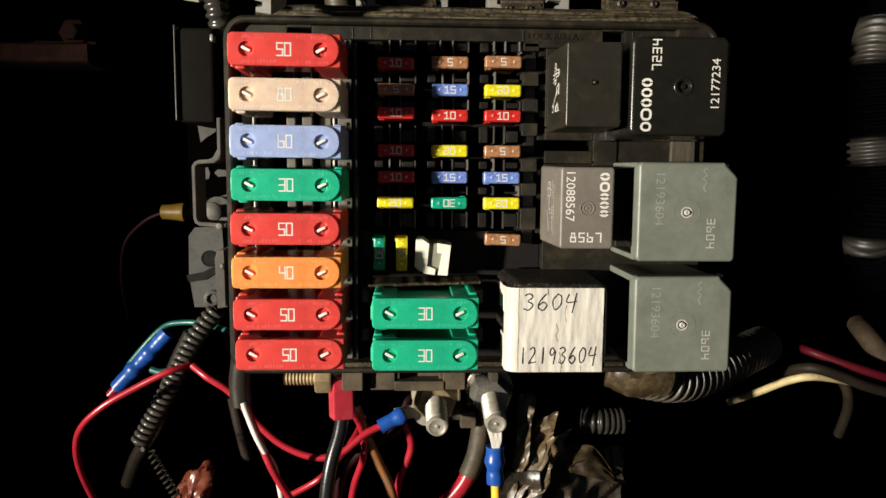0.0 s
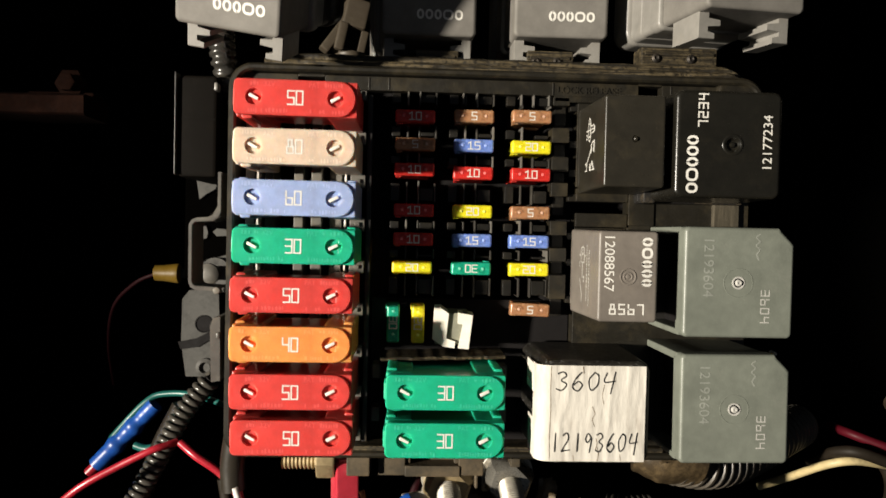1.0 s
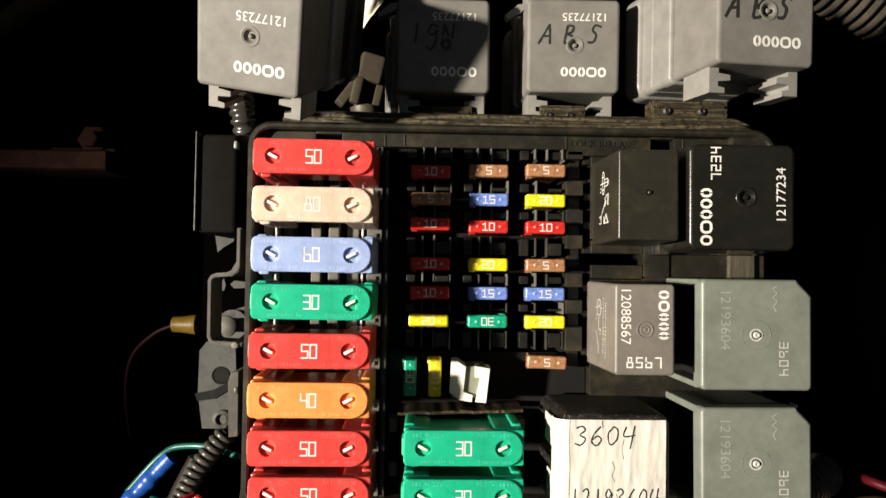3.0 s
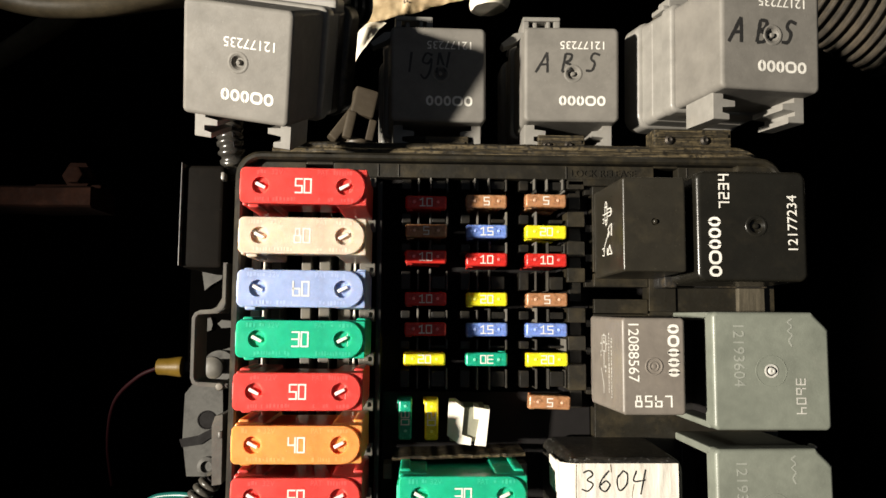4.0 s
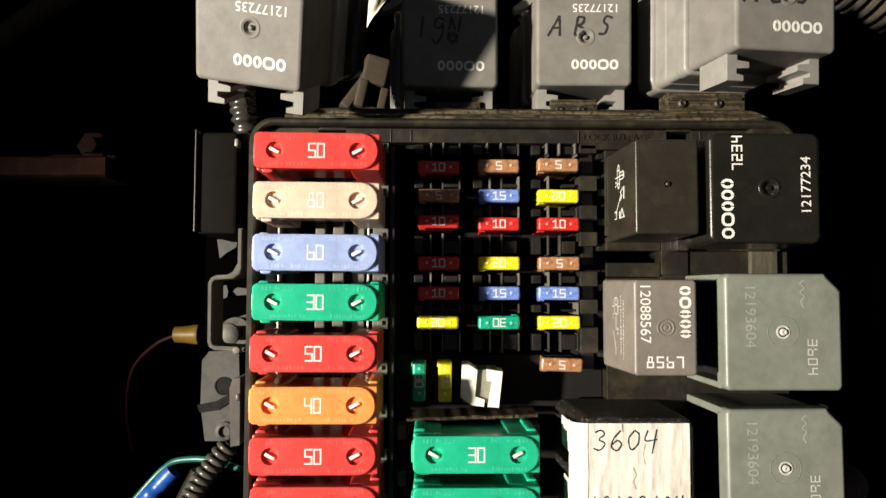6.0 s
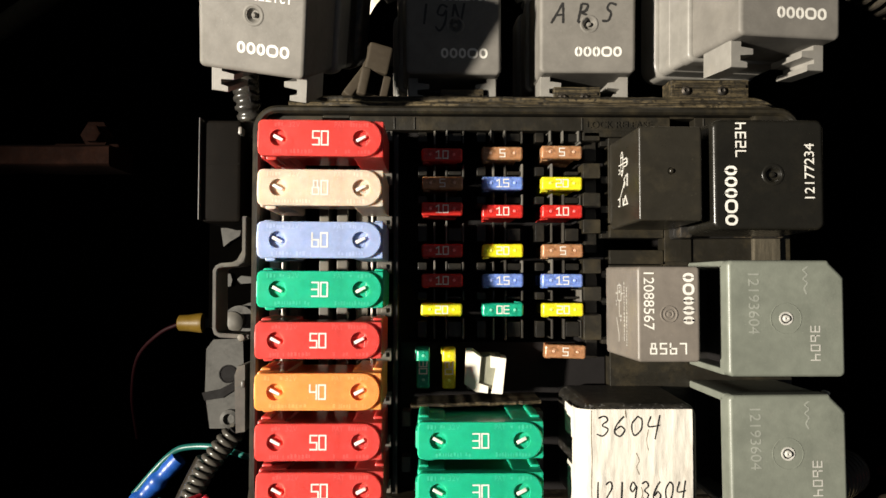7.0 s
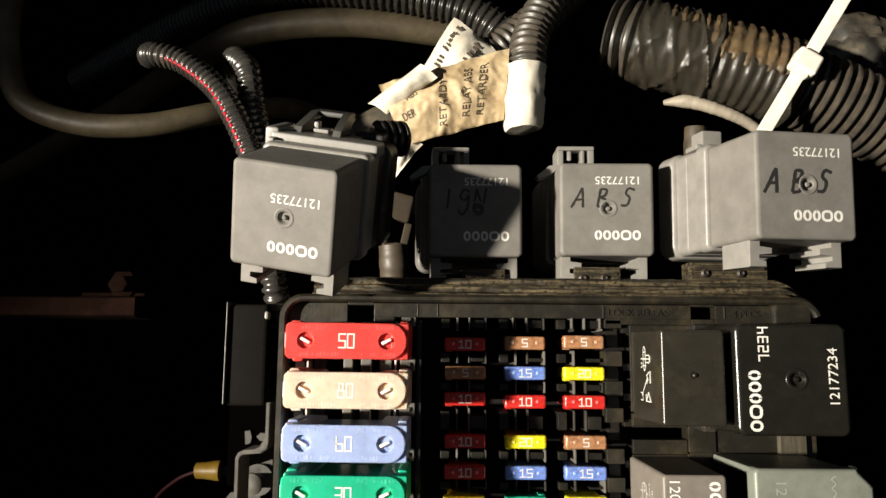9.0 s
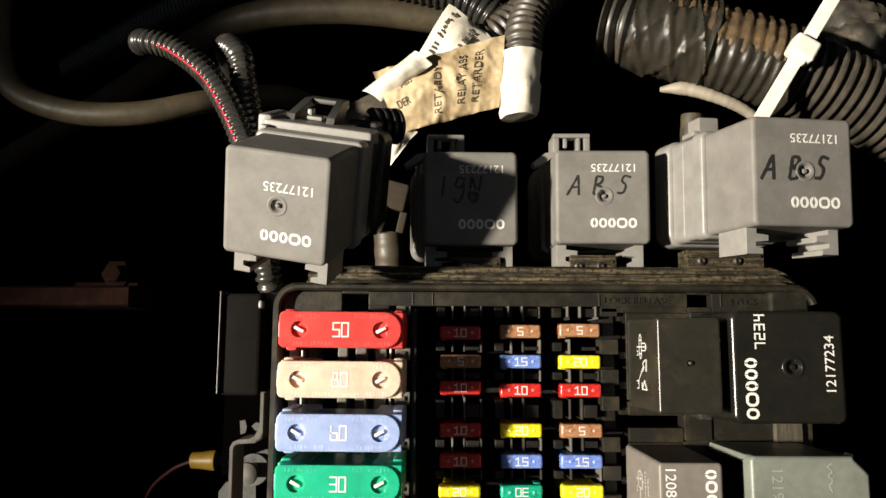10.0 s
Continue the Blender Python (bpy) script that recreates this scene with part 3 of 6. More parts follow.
# hinge flange along the top
for k, (v0, v1, w0, w1) in enumerate(((67.0, 69.7, -9, 3.4), (69.5, 72.0, -10, 1.0), (71.8, 74.2, -12, -1.5))):
    bm = bmesh.new()
    rings = []
    for i in range(282):
        u = -57.5 + i * 0.5
        a, b, c = (0.22 * noise.noise((u * f, k * 3.1, s)) + 0.07 * noise.noise((u * 1.3, k * 2.3, s + 4)) for f, s in ((0.12, 1), (0.2, 5), (0.3, 9)))
        d = -0.075 * max(0, u - 74.5) ** 2
        rings.append([(u, v0 + d, w0), (u, v0 + a * 0.4 + d, w1 - 0.5 + c), (u, v0 + 0.5 + a + d, w1 + c), (u, v1 - 0.5 + b + d, w1 + 0.25 * a + c), (u, v1 + b + d, w1 - 0.6 + c), (u, v1 + d, w0)])
    loft(bm, rings)
    part("flange_strip", bm, dusty, fuse_box, "dust-caked brown hinge flange", 50)

# ---- large cartridge fuses ----
MADE = {}


def maxi_fuse(colour, amps, u, v, tilt=0.0):
    key = (colour, amps)
    m = at(u, v, 6, 0, 0, tilt)
    if key in MADE:
        return copy_thing(MADE[key], m)
    mat = FUSE[colour]
    f = thing("maxi_fuse", f"{'ivory' if colour == 'natural' else colour} plastic {amps}-amp blade fuse plugged into the fuse box", "fuse", m, "large blade fuses")
    bm = bmesh.new()
    out, inn = pill(28.9, 8.5, 1.3, 4.1), pill(28.9, 8.5, 1.3, 4.1, 0.22)
    holes = [circle(-9.75, 0, 1.95), circle(9.6, 0, 1.95)]
    plate_with_holes(bm, out, inn, 24.6, 28, 0.2, holes, 1.0)
    cap_plate = part("cap", bm, mat, f)
    part("end_post", one(7.6, 14.7, -4.4, 4.4, 1, 25.0, 0.5), mat, f)
    part("shoulder", one(10.6, 14.75, -4.3, 4.3, 24, 27.1, 0.35), mat, f)
    part("end_post", one(-14.5, -7.8, -4.4, 4.4, 1, 25.0, 0.5), mat, f)
    part("ear", one(-14.95, -13.6, -2.2, 2.2, 16, 26.6, 0.5), mat, f)
    part("ear", one(-13.0, -10.4, -5.0, -3.8, 14, 26.0, 0.5), mat, f)
    part("ear", one(-14.3, -11.8, 3.4, 5.0, 8, 22.5, 0.5), mat, f)
    part("ear", one(12.3, 14.6, 3.4, 5.0, 8, 22.5, 0.5), mat, f)
    part("web", one(-10.5, 10.5, -2.7, 3.5, 3, 24.9, 0.3), mat, f)
    for x, turn in ((-9.75, -27), (9.6, 27)):
        b = one(-1.25, 1.25, -0.38, 0.38, 0, 0.75, 0.12, 1, Matrix.Translation((x, 0, 27.2)) @ Matrix.Rotation(radians(turn), 4, "Z"))
        part("terminal_tip", b, bright, cap_plate, "bright slanted metal tip")
    for ch, x in zip(amps, (-0.92, 1.12)):
        part("rating_digit", square_digits(bmesh.new(), ch, x, 0.0, 28.0, 1.5, 3.2, 0.33), white_print, cap_plate, "white printed digit")
    bm = write(bmesh.new(), "32V", -6.0, 3.15, 28.0, 2.7, 1.2, 0, 0.1)
    write(bm, "PAT", 4.6, 3.15, 28.0, 2.5, 1.2, 0, 0.1)
    rnd = random.Random(int(amps) + len(colour))
    for row, x0, x1 in ((3.15, -12.2, -8.4), (3.15, 7, 11.6), (-3.2, -11, -2), (-3.2, 3.6, 11.5)):
        x = x0
        while x < x1:
            wd = rnd.uniform(0.22, 0.6)
            if rnd.random() < 0.8:
                box(bm, x, x + wd, row - rnd.uniform(0.25, 0.6), row + rnd.uniform(0.25, 0.6), 27.95, 28.06, 0)
            x += wd + rnd.uniform(0.2, 0.45)
    tagged(part("embossing", bm, lit_relief[mat.name], cap_plate), "tiny raised unreadable marks", "", "", "stuff")
    MADE[key] = f
    return f


for v, (colour, amps), tilt, du in zip(ROWS_MAXI, (("red", "50"), ("natural", "80"), ("blue", "60"), ("green", "30"), ("red", "50"), ("orange", "40"), ("red", "50"), ("red", "50")), (-0.4, -0.3, -0.3, -0.3, 0, 0, 0, 0), (-0.1, -0.1, -0.1, 0, -0.3, -0.3, -0.1, 0.3)):
    maxi_fuse(colour, amps, -43.7 + du, v, tilt)
for v in (-14.9, -26.6):
    maxi_fuse("green", "30", -6.4, v)


# ---- mini fuses ----
def mini_fuse(colour, amps, u, v, w=9.0, turn=0.0, tilt=0.0):
    key = (colour, amps)
    m = at(u, v, w, 0, tilt, turn)
    if key in MADE:
        return copy_thing(MADE[key], m)
    mat = FUSE[colour]
    plain = colour.replace("mini", "")
    f = thing("mini_fuse", f"small {plain} plastic {amps}-amp blade fuse plugged into the fuse box", "fuse", m, "mini blade fuses")
    bm = one(-5.4, 5.4, -1.75, 1.75, 0.6, 4.3, 0.62, 3)
    box(bm, -4.2, 4.2, -1.45, 1.45, -16, 0.9, 0.15)
    box(bm, -5.1, -3.4, -2.05, -1.2, -1.4, 2.2, 0.2)
    shell = part("body", bm, mat, f)
    # test points use the lightened copy, as if they catch light
    for x in (-3.1, 3.1):
        b = bmesh.new()
        lathe(b, [(0.42, 4.1), (0.38, 4.45), (0.25, 4.55), (0.1, 4.5)], 10, Matrix.Translation((x, 0.05, 0)))
        part("test_point", b, lit_relief[mat.name], shell)
    for ch, x in zip(amps, (0.0,) if len(amps) == 1 else (-0.9, 0.9)):
        part("rating_digit", square_digits(bmesh.new(), ch, x, 0.0, 4.3, 1.3, 1.95, 0.26), white_print, shell, "white printed digit")
    MADE[key] = f
    return f


TYPES = {"5": "tan", "10": "minired", "15": "miniblue", "20": "yellow", "30": "minigreen"}
GRID = (("10", "5", "10", "10", "10", "20"), ("5", "15", "10", "20", "15", "30"), ("5", "20", "10", "5", "15", "20"))
SHIFT = {(-15, 55): -0.45, (-15, 40): 0.6, (17, 55): 0.35}
for cu, column in zip(COLS_MINI, GRID):
    for cv, amps in zip(ROWS_MINI, column):
        j = 0.25 * noise.noise((cu * 0.37, cv * 0.51, 2))
        mini_fuse(TYPES[amps], amps, cu + j, cv + SHIFT.get((round(cu), round(cv)), 0), 9.0, (180 if amps == "30" else 0) + 4 * j, 0)
mini_fuse("tan", "5", 17.2, 3.5, 9.0, -2)
mini_fuse("minigreen", "30", -19.8, -0.6, 8.6, -90)
mini_fuse("yellow", "20", -13.1, -0.7, 8.8, -90)

# spare-fuse puller, a white hooked clip
puller = thing("fuse_puller", "white plastic fuse puller clip with two hooked jaws", "fuse puller", at(-3.2, -1.8, 3, 0, -3, 0))
part("core", one(-4.8, 4.2, -4.2, 4.4, 0, 12.2, 0.5), ivory_grey, puller, "grey core between the jaws")
bm = bmesh.new()
for q in (((-5.0, 5.8), (-3.4, 5.9), (-1.1, 4.3), (-1.7, -2.4), (0.8, -3.2), (0.6, -5.0), (-2.6, -4.6), (-5.4, -2.6)), ((1.3, 4.6), (5.4, 4.0), (4.4, -5.2), (1.5, -5.0), (2.7, 1.5), (1.3, 1.6))):
    loft(bm, [[(x, y, 5) for x, y in q], [(x, y, 12.9) for x, y in q], [(x * 0.985, y * 0.985, 13.3) for x, y in q]])
part("jaw", bm, white_plastic, puller)


# ---- relays ----
def cover(bm, su, sv, w0, w1, r=1.8, draft=0.4, edge=1.0, hole=None):
    rings = [[(x, y, w0) for x, y in pill(su + 2 * draft, sv + 2 * draft, r, r)], [(x, y, w1 - edge) for x, y in pill(su, sv, r, r)]]
    for a in (30, 60, 90):
        rings.append([(x, y, w1 - edge + edge * math.sin(radians(a))) for x, y in pill(su, sv, r, r, edge * (1 - math.cos(radians(a))))])
    rings.append([(x, y, w1) for x, y in pill(su, sv, r, r, edge + 0.25)])
    rows = loft(bm, rings, hole is None)
    if hole:
        bm.faces.new(rows[0][::-1])
        top = rows[-1]
        edges = [bm.edges.get((top[i], top[(i + 1) % len(top)])) for i in range(len(top))]
        high, low = ([bm.verts.new((x, y, z)) for x, y in circle(*hole[:2], k, 24)] for k, z in ((hole[2], w1), (hole[2] * 0.62, w1 - hole[2] * 0.55)))
        for i in range(24):
            bm.faces.new((high[i], low[i], low[(i + 1) % 24], high[(i + 1) % 24]))
        bm.faces.new(low)
        edges += [bm.edges.get((high[i], high[(i + 1) % 24])) for i in range(24)]
        bmesh.ops.triangle_fill(bm, edges=edges, use_beauty=True, normal=(0, 0, 1))
    return bm


def vent(bm, u, v, w, r=1.9):
    """A small post standing in a recess, with a thin ring moulded round it."""
    d = r * 0.52
    lathe(bm, [(r * 0.36, -d), (r * 0.32, -0.2), (r * 0.24, 0.05), (r * 0.1, 0.1)], 22, Matrix.Translation((u, v, w)))
    rim = [[(u + k * r * math.cos(2 * math.pi * a / 36), v + k * r * math.sin(2 * math.pi * a / 36), w + z) for a in range(36)] for k, z in ((1.42, -0.05), (1.34, 0.1), (1.2, 0.16), (1.05, 0.12), (0.93, -0.1))]
    loft(bm, rim, False)
    return bm


def maker_mark(bm, u, v, w, length, height, turn=0.0):
    """The maker's mark as a row of plain rounded blocks."""
    m = Matrix.Translation((u, v, w)) @ Matrix.Rotation(radians(turn), 4, "Z")
    x = -length / 2
    for k, share in enumerate((0.20, 0.25, 0.18, 0.19, 0.18)):
        wd = length * share
        q = pill(wd - 0.35, height, height * 0.42, height * 0.42, 0, x + wd / 2, 0)
        i = pill(wd - 0.35, height, height * 0.42, height * 0.42, 0.62, x + wd / 2, 0)
        rings = [[m @ Vector((a, b, z)) for a, b in ring] for ring, z in ((q, 0), (q, 0.06), (i, 0.06), (i, 0))]
        loft(bm, rings, False)
        x += wd
    return bm


# wide black relay with white figures
r = thing("relay", "square black plastic relay with white printed part number", "relay", at(61.6, 47.0, 8), "relays in the fuse box")
face = part("cover", cover(bmesh.new(), 26.6, 26.2, 0.5, 26.2, 2.0, hole=(1.0, 0, 1.75)), relay_black, r)
bm = one(-15.6, 13.8, -13.8, 13.8, 0, 4.5, 0.6)
box(bm, -15.4, -12, -14.0, -9, 0, 9, 0.6)
part("base", bm, black, r)
part("vent", vent(bmesh.new(), 1.0, 0, 26.2), relay_black, face)
bm = square_digits(bmesh.new(), "7234", -6.6, 8.2, 26.2, 7.8, 2.2, 0.34, 90, 0.75)
write(bm, "12177234", 9.6, 0.9, 26.23, 13.0, 2.3, 90)
maker_mark(bm, -9.0, -5.0, 26.2, 14.4, 3.0, 90)
part("print", bm, white_print, face, "white printed figures")


def side_print(bm, u, rows, seed):
    """Small printed lines on a relay's left wall."""
    rnd = random.Random(seed)
    for w, v0, v1, k in rows:
        v = v0
        while v < v1:
            s = rnd.uniform(0.2, 0.7)
            box(bm, u - 0.06, u, v, v + s, w - k * rnd.uniform(0.5, 1), w + k * rnd.uniform(0.3, 1), 0)
            v += s + rnd.uniform(0.2, 0.5)
    return bm


def wall_strokes(bm, u, lines, width):
    """Printed lines on a relay's left wall, through (v, w) points."""
    n = 0
    for line in lines:
        for (va, wa), (vb, wb) in zip(line, line[1:]):
            n += 1
            d = Vector((0, vb - va, wb - wa))
            m = Matrix.Translation((u, va, wa)) @ Matrix.Rotation(math.atan2(d.z, d.y), 4, "X")
            box(bm, -0.03 - 0.001 * n, 0.1, -width / 2, d.length + width / 2, -width / 2, width / 2, 0, 1, m)
    return bm


r = thing("relay", "narrow black plastic relay with a white wiring diagram on its side", "relay", at(38.4, 47.2, 8), "relays in the fuse box")
face = part("cover", cover(bmesh.new(), 15.0, 22.4, 0, 26, 0.7, 0.45, 0.5, hole=(0.2, 0.6, 0.9)), relay_worn, r)
part("vent", lathe(bmesh.new(), [(0.62, -0.6), (0.62, 0.1), (0.54, 0.34), (0.32, 0.5), (0.1, 0.54)], 20, Matrix.Translation((0.2, 0.6, 26))), relay_worn, face)
bm = bmesh.new()
loop = [(2.0 * math.sin(a) + 4.4 + (1.0 if math.sin(a) > 0 else -1.0), 11.7 + 1.0 * math.cos(a)) for a in (k * math.pi / 8 for k in range(17))]
wall_strokes(bm, -7.75, (loop, [(6.0, 10.7), (6.0, 12.7)], [(2.6, 10.7), (2.6, 12.7)], [(4.3, 6.8), (4.3, 16.6)], [(3.4, 7.2), (3.2, 9.6), (2.2, 9.6), (2.2, 7.4), (3.4, 7.2)], [(5.2, 13.4), (5.2, 16.4), (3.4, 16.4), (3.4, 13.6)],
                        [(1.0, 15.6), (0.2, 13.6), (-0.8, 14.6), (-1.8, 13.4)], [(1.2, 16.6), (-1.6, 16.4)], [(-0.4, 14.2), (-5.0, 8.8)], [(-4.2, 9.8), (-6.2, 9.6), (-6.0, 7.2), (-4.4, 7.4), (-4.2, 9.8)],
                        [(-4.0, 14.8), (-6.2, 16.6), (-6.2, 12.8), (-4.0, 14.8)], [(-6.2, 12.6), (-4.6, 12.6)]), 0.25)
side_print(bm, -7.72, ((4.6, -7.6, -2.9, 0.35), (4.7, 0.5, 4.4, 0.35)), 3)
part("print", bm, white_print, face, "white wiring diagram")

r = thing("relay", "narrow taupe plastic relay with white printed numbers", "relay", at(37.0, 14.3, 7.6), "relays in the fuse box")
face = part("cover", cover(bmesh.new(), 14.6, 22.0, 0, 28.4, 0.9, 0.4, 0.6), relay_taupe, r)
bm = bmesh.new()
for k, z in ((2.1, 0.16), (1.25, 0.14)):
    loft(bm, [[(x, y, 28.4 + d) for x, y in circle(0, 0, k - q, 30)] for q, d in ((0, -0.05), (0.12, z), (0.34, z), (0.48, -0.05))], False)
lathe(bm, [(0.55, 28.35), (0.45, 28.52), (0.2, 28.56)], 18)
part("vent", bm, relay_taupe, face)
bm = square_digits(bmesh.new(), "8567", -0.2, -7.9, 28.4, 8.2, 2.3, 0.34, 0, 0.75)
write(bm, "12088567", -4.6, 3.0, 28.43, 13.2, 2.4, -90)
maker_mark(bm, 4.6, 3.6, 28.4, 12.2, 2.7, -90)
part("print", bm, white_print, face, "white printed figures")
bm = side_print(bmesh.new(), -7.5, ((20, -8, 6, 0.45), (17.6, -7, 7, 0.4), (13, 4.6, 7, 0.5), (10, 1.4, 3, 0.45), (14.4, -2.4, -1, 0.5)), 8)
for v0, v1, w0, w1 in ((2.6, 6.6, 11.2, 11.45), (2.6, 6.6, 14.6, 14.85), (2.6, 2.85, 11.2, 14.8), (6.4, 6.65, 11.2, 14.8), (-1.4, 2.6, 12.8, 13.05), (-7.6, -5.6, 12.4, 12.65), (4.4, 4.7, 9.6, 11.2), (4.4, 4.7, 14.8, 16.2)):
    box(bm, -7.58, -7.50, v0, v1, w0, w1, 0)
box(bm, -7.58, -7.50, 0, 4.6, -0.14, 0.14, 0, 1, Matrix.Translation((0, -5.6, 12.5)) @ Matrix.Rotation(radians(-30), 4, "X"))
part("side_print", bm, side_white, face, "small unreadable side print")


def green_relay(u, v, w, turn):
    m = at(u, v, w, 0, 0, turn)
    if "green relay" in MADE:
        return copy_thing(MADE["green relay"], m)
    r = thing("relay", "square grey-green plastic relay with a cut corner and an open side", "relay", m, "relays in the fuse box")
    c = 3.9
    core = [(-8, -13.4), (13.2, -13.4), (13.2, 13.4 - c), (13.2 - c, 13.4), (-8, 13.4)]
    bm = bmesh.new()
    loft(bm, [[(x, y, 2) for x, y in core], [(x, y, 24.5) for x, y in core]])

    def outline(i):
        q = pill(27.4, 27.0, 1.3, 1.3, i)
        x1, y1 = 13.7 - i, 13.5 - i
        k = c - 0.4 * i
        for n in range(7):
            s = n / 6
            q[n] = (x1 - k * s, y1 - k * (1 - s))
        return q
    rings = [[(x, y, 23.5) for x, y in outline(0)]]
    for a in (0, 30, 60, 90):
        rings.append([(x, y, 27.6 + 0.9 * math.sin(radians(a))) for x, y in outline(0.9 * (1 - math.cos(radians(a))))])
    loft(bm, rings)
    lathe(bm, [(3.7, 28.45), (3.65, 28.56), (3.5, 28.56), (3.45, 28.45)], 40, Matrix.Translation((-0.2, 0, 0)))
    box(bm, -13.7, -7.5, 11.5, 13.5, 2, 25, 0.5)
    box(bm, -13.7, -7.5, -13.5, -11.9, 2, 25, 0.5)
    face = part("cover", bm, relay_green, r)
    # wall coloured black to deepen the shade inside the opening
    part("inner_wall", one(-9, -8, -11.9, 11.6, 0, 24, 0), pit, r, "inside wall blackened for the open side's shade")
    part("base", one(-12.5, 12.8, -12.8, 12.8, 0, 3, 0.4), black, r)
    # the white of this post paints the highlight on its plastic
    part("vent", lathe(bmesh.new(), [(1.62, 28.4), (1.55, 28.66), (1.25, 28.66), (1.1, 28.5), (0.86, 28.5), (0.8, 28.95), (0.62, 29.15), (0.3, 29.15), (0.1, 28.9)], 24, Matrix.Translation((-0.2, 0, 0))), side_white, face)
    # black inset paints the shade in the recess round the post
    part("groove_shade", lathe(bmesh.new(), [(1.05, 28.4), (1.05, 28.54), (0.6, 28.55)], 20, Matrix.Translation((-0.2, 0, 0))), pit, face)
    bm = write(bmesh.new(), "12193604", -7.6, 3.4, 28.53, 14.0, 2.5, -90)
    ribbon(bm, [(5.0, 12.0), (4.0, 11.2), (4.9, 10.2), (4.0, 9.2), (4.9, 8.2), (4.2, 7.0), (4.8, 5.6)], 0.4, 28.5)
    part("print", bm, faint_print, face, "faint printed figures")
    part("number", square_digits(bmesh.new(), "3604", 6.6, -5.7, 28.5, 7.8, 2.0, 0.26, -90, 0.7), side_white, face)
    b = lathe(bmesh.new(), [(0.6, 0), (0.5, 2.4), (0.2, 2.8)], 10, Matrix.Translation((13.4, 12.6, 19)))
    part("locking_peg", b, white_plastic, r, "tiny pale peg")
    MADE["green relay"] = r
    return r


green_relay(64.6, 13.3, 7.0, 0)
green_relay(64.9, -17.9, 6.2, 0.4)

r = thing("relay", "black relay with a hand-numbered white tape label over its face", "relay", at(30.6, -19.4, 7), "relays in the fuse box")
face = part("cover", cover(bmesh.new(), 27.4, 25.6, 0, 26.4, 3.0, 0.6, 1.6), relay_dusty, r)
bm = bmesh.new()
GU, GV = 54, 30


def label_z(x, y):
    return 26.7 + 0.13 * noise.noise((x * 1.1, y * 0.14, 3)) + 0.22 * max(0, noise.noise((x * 0.42, y * 0.09, 9))) + 0.07 * noise.noise((x * 2.1, y * 0.5, 6))


WRAP = ((-14.62, 21.2), (-14.62, 23.0)) + tuple((-11.4 - 3.22 * math.cos(radians(a)), 23.5 + 3.22 * math.sin(radians(a))) for a in (12, 27, 42, 57, 72, 86))
rows = []
for i in range(GU + 1):
    row = []
    for j in range(GV + 1):
        y = -12.0 + 23.6 * j / GV
        if i < len(WRAP):
            x, z = WRAP[i]
            x += 0.12 * noise.noise((i * 0.5, y * 0.3, 5))
        else:
            x = -11.2 + 23.5 * (i - len(WRAP)) / (GU - len(WRAP))
            z = label_z(x, y)
        row.append(bm.verts.new((x, y, z)))
    rows.append(row)
for i in range(GU):
    for j in range(GV):
        bm.faces.new((rows[i][j], rows[i + 1][j], rows[i + 1][j + 1], rows[i][j + 1]))
ext = bmesh.ops.extrude_face_region(bm, geom=list(bm.faces))
bmesh.ops.translate(bm, vec=(0, 0, -0.25), verts=[g for g in ext["geom"] if isinstance(g, bmesh.types.BMVert)])
tape_label = part("label", bm, label_white, r, "white tape label, creased", 60)
bm = bmesh.new()
for v0, v1, w0 in ((4.2, 11.4, 13), (-11.8, -2.2, 16)):
    box(bm, -14.9, -14.45, v0, v1, w0, 21.6, 0.15)
part("label_flap", bm, label_white, tape_label, "label end folded round the side")
bm = scrawl(bmesh.new(), "3604", -10.2, 5.4, 0.02, 15.6, 4.6, 0.42, 0.06, label_z)
scrawl(bm, "12193604", -11.2, -9.6, 0.02, 22.2, 4.6, 0.4, 0.05, label_z)
part("handwriting", bm, ink, tape_label, "black handwritten numbers")
for q in (((-11.2, 11.4), (-11.3, 6), (-11.15, 0), (-11.3, -5), (-11.2, -11.6)), ((-0.9, 1.6), (-0.2, -0.2), (-0.8, -1.6), (-0.2, -3.4)), ((0.2, -6.2), (0.5, -7.6), (0.1, -9)), ((-3.4, 11.4), (-3.2, 9.6)), ((6.4, -11.8), (6.2, -10.2)), ((0.6, -12), (0.9, -10), (0.5, -8.4)), ((-5.2, -11.8), (-5.4, -10.4)), ((1.9, 2.2), (1.6, 4.6), (2.0, 7.0))):
    part("crease", ribbon(bmesh.new(), q, 0.16, 0.01, 0.03, True, label_z), crease_brown, tape_label, "brown crease")


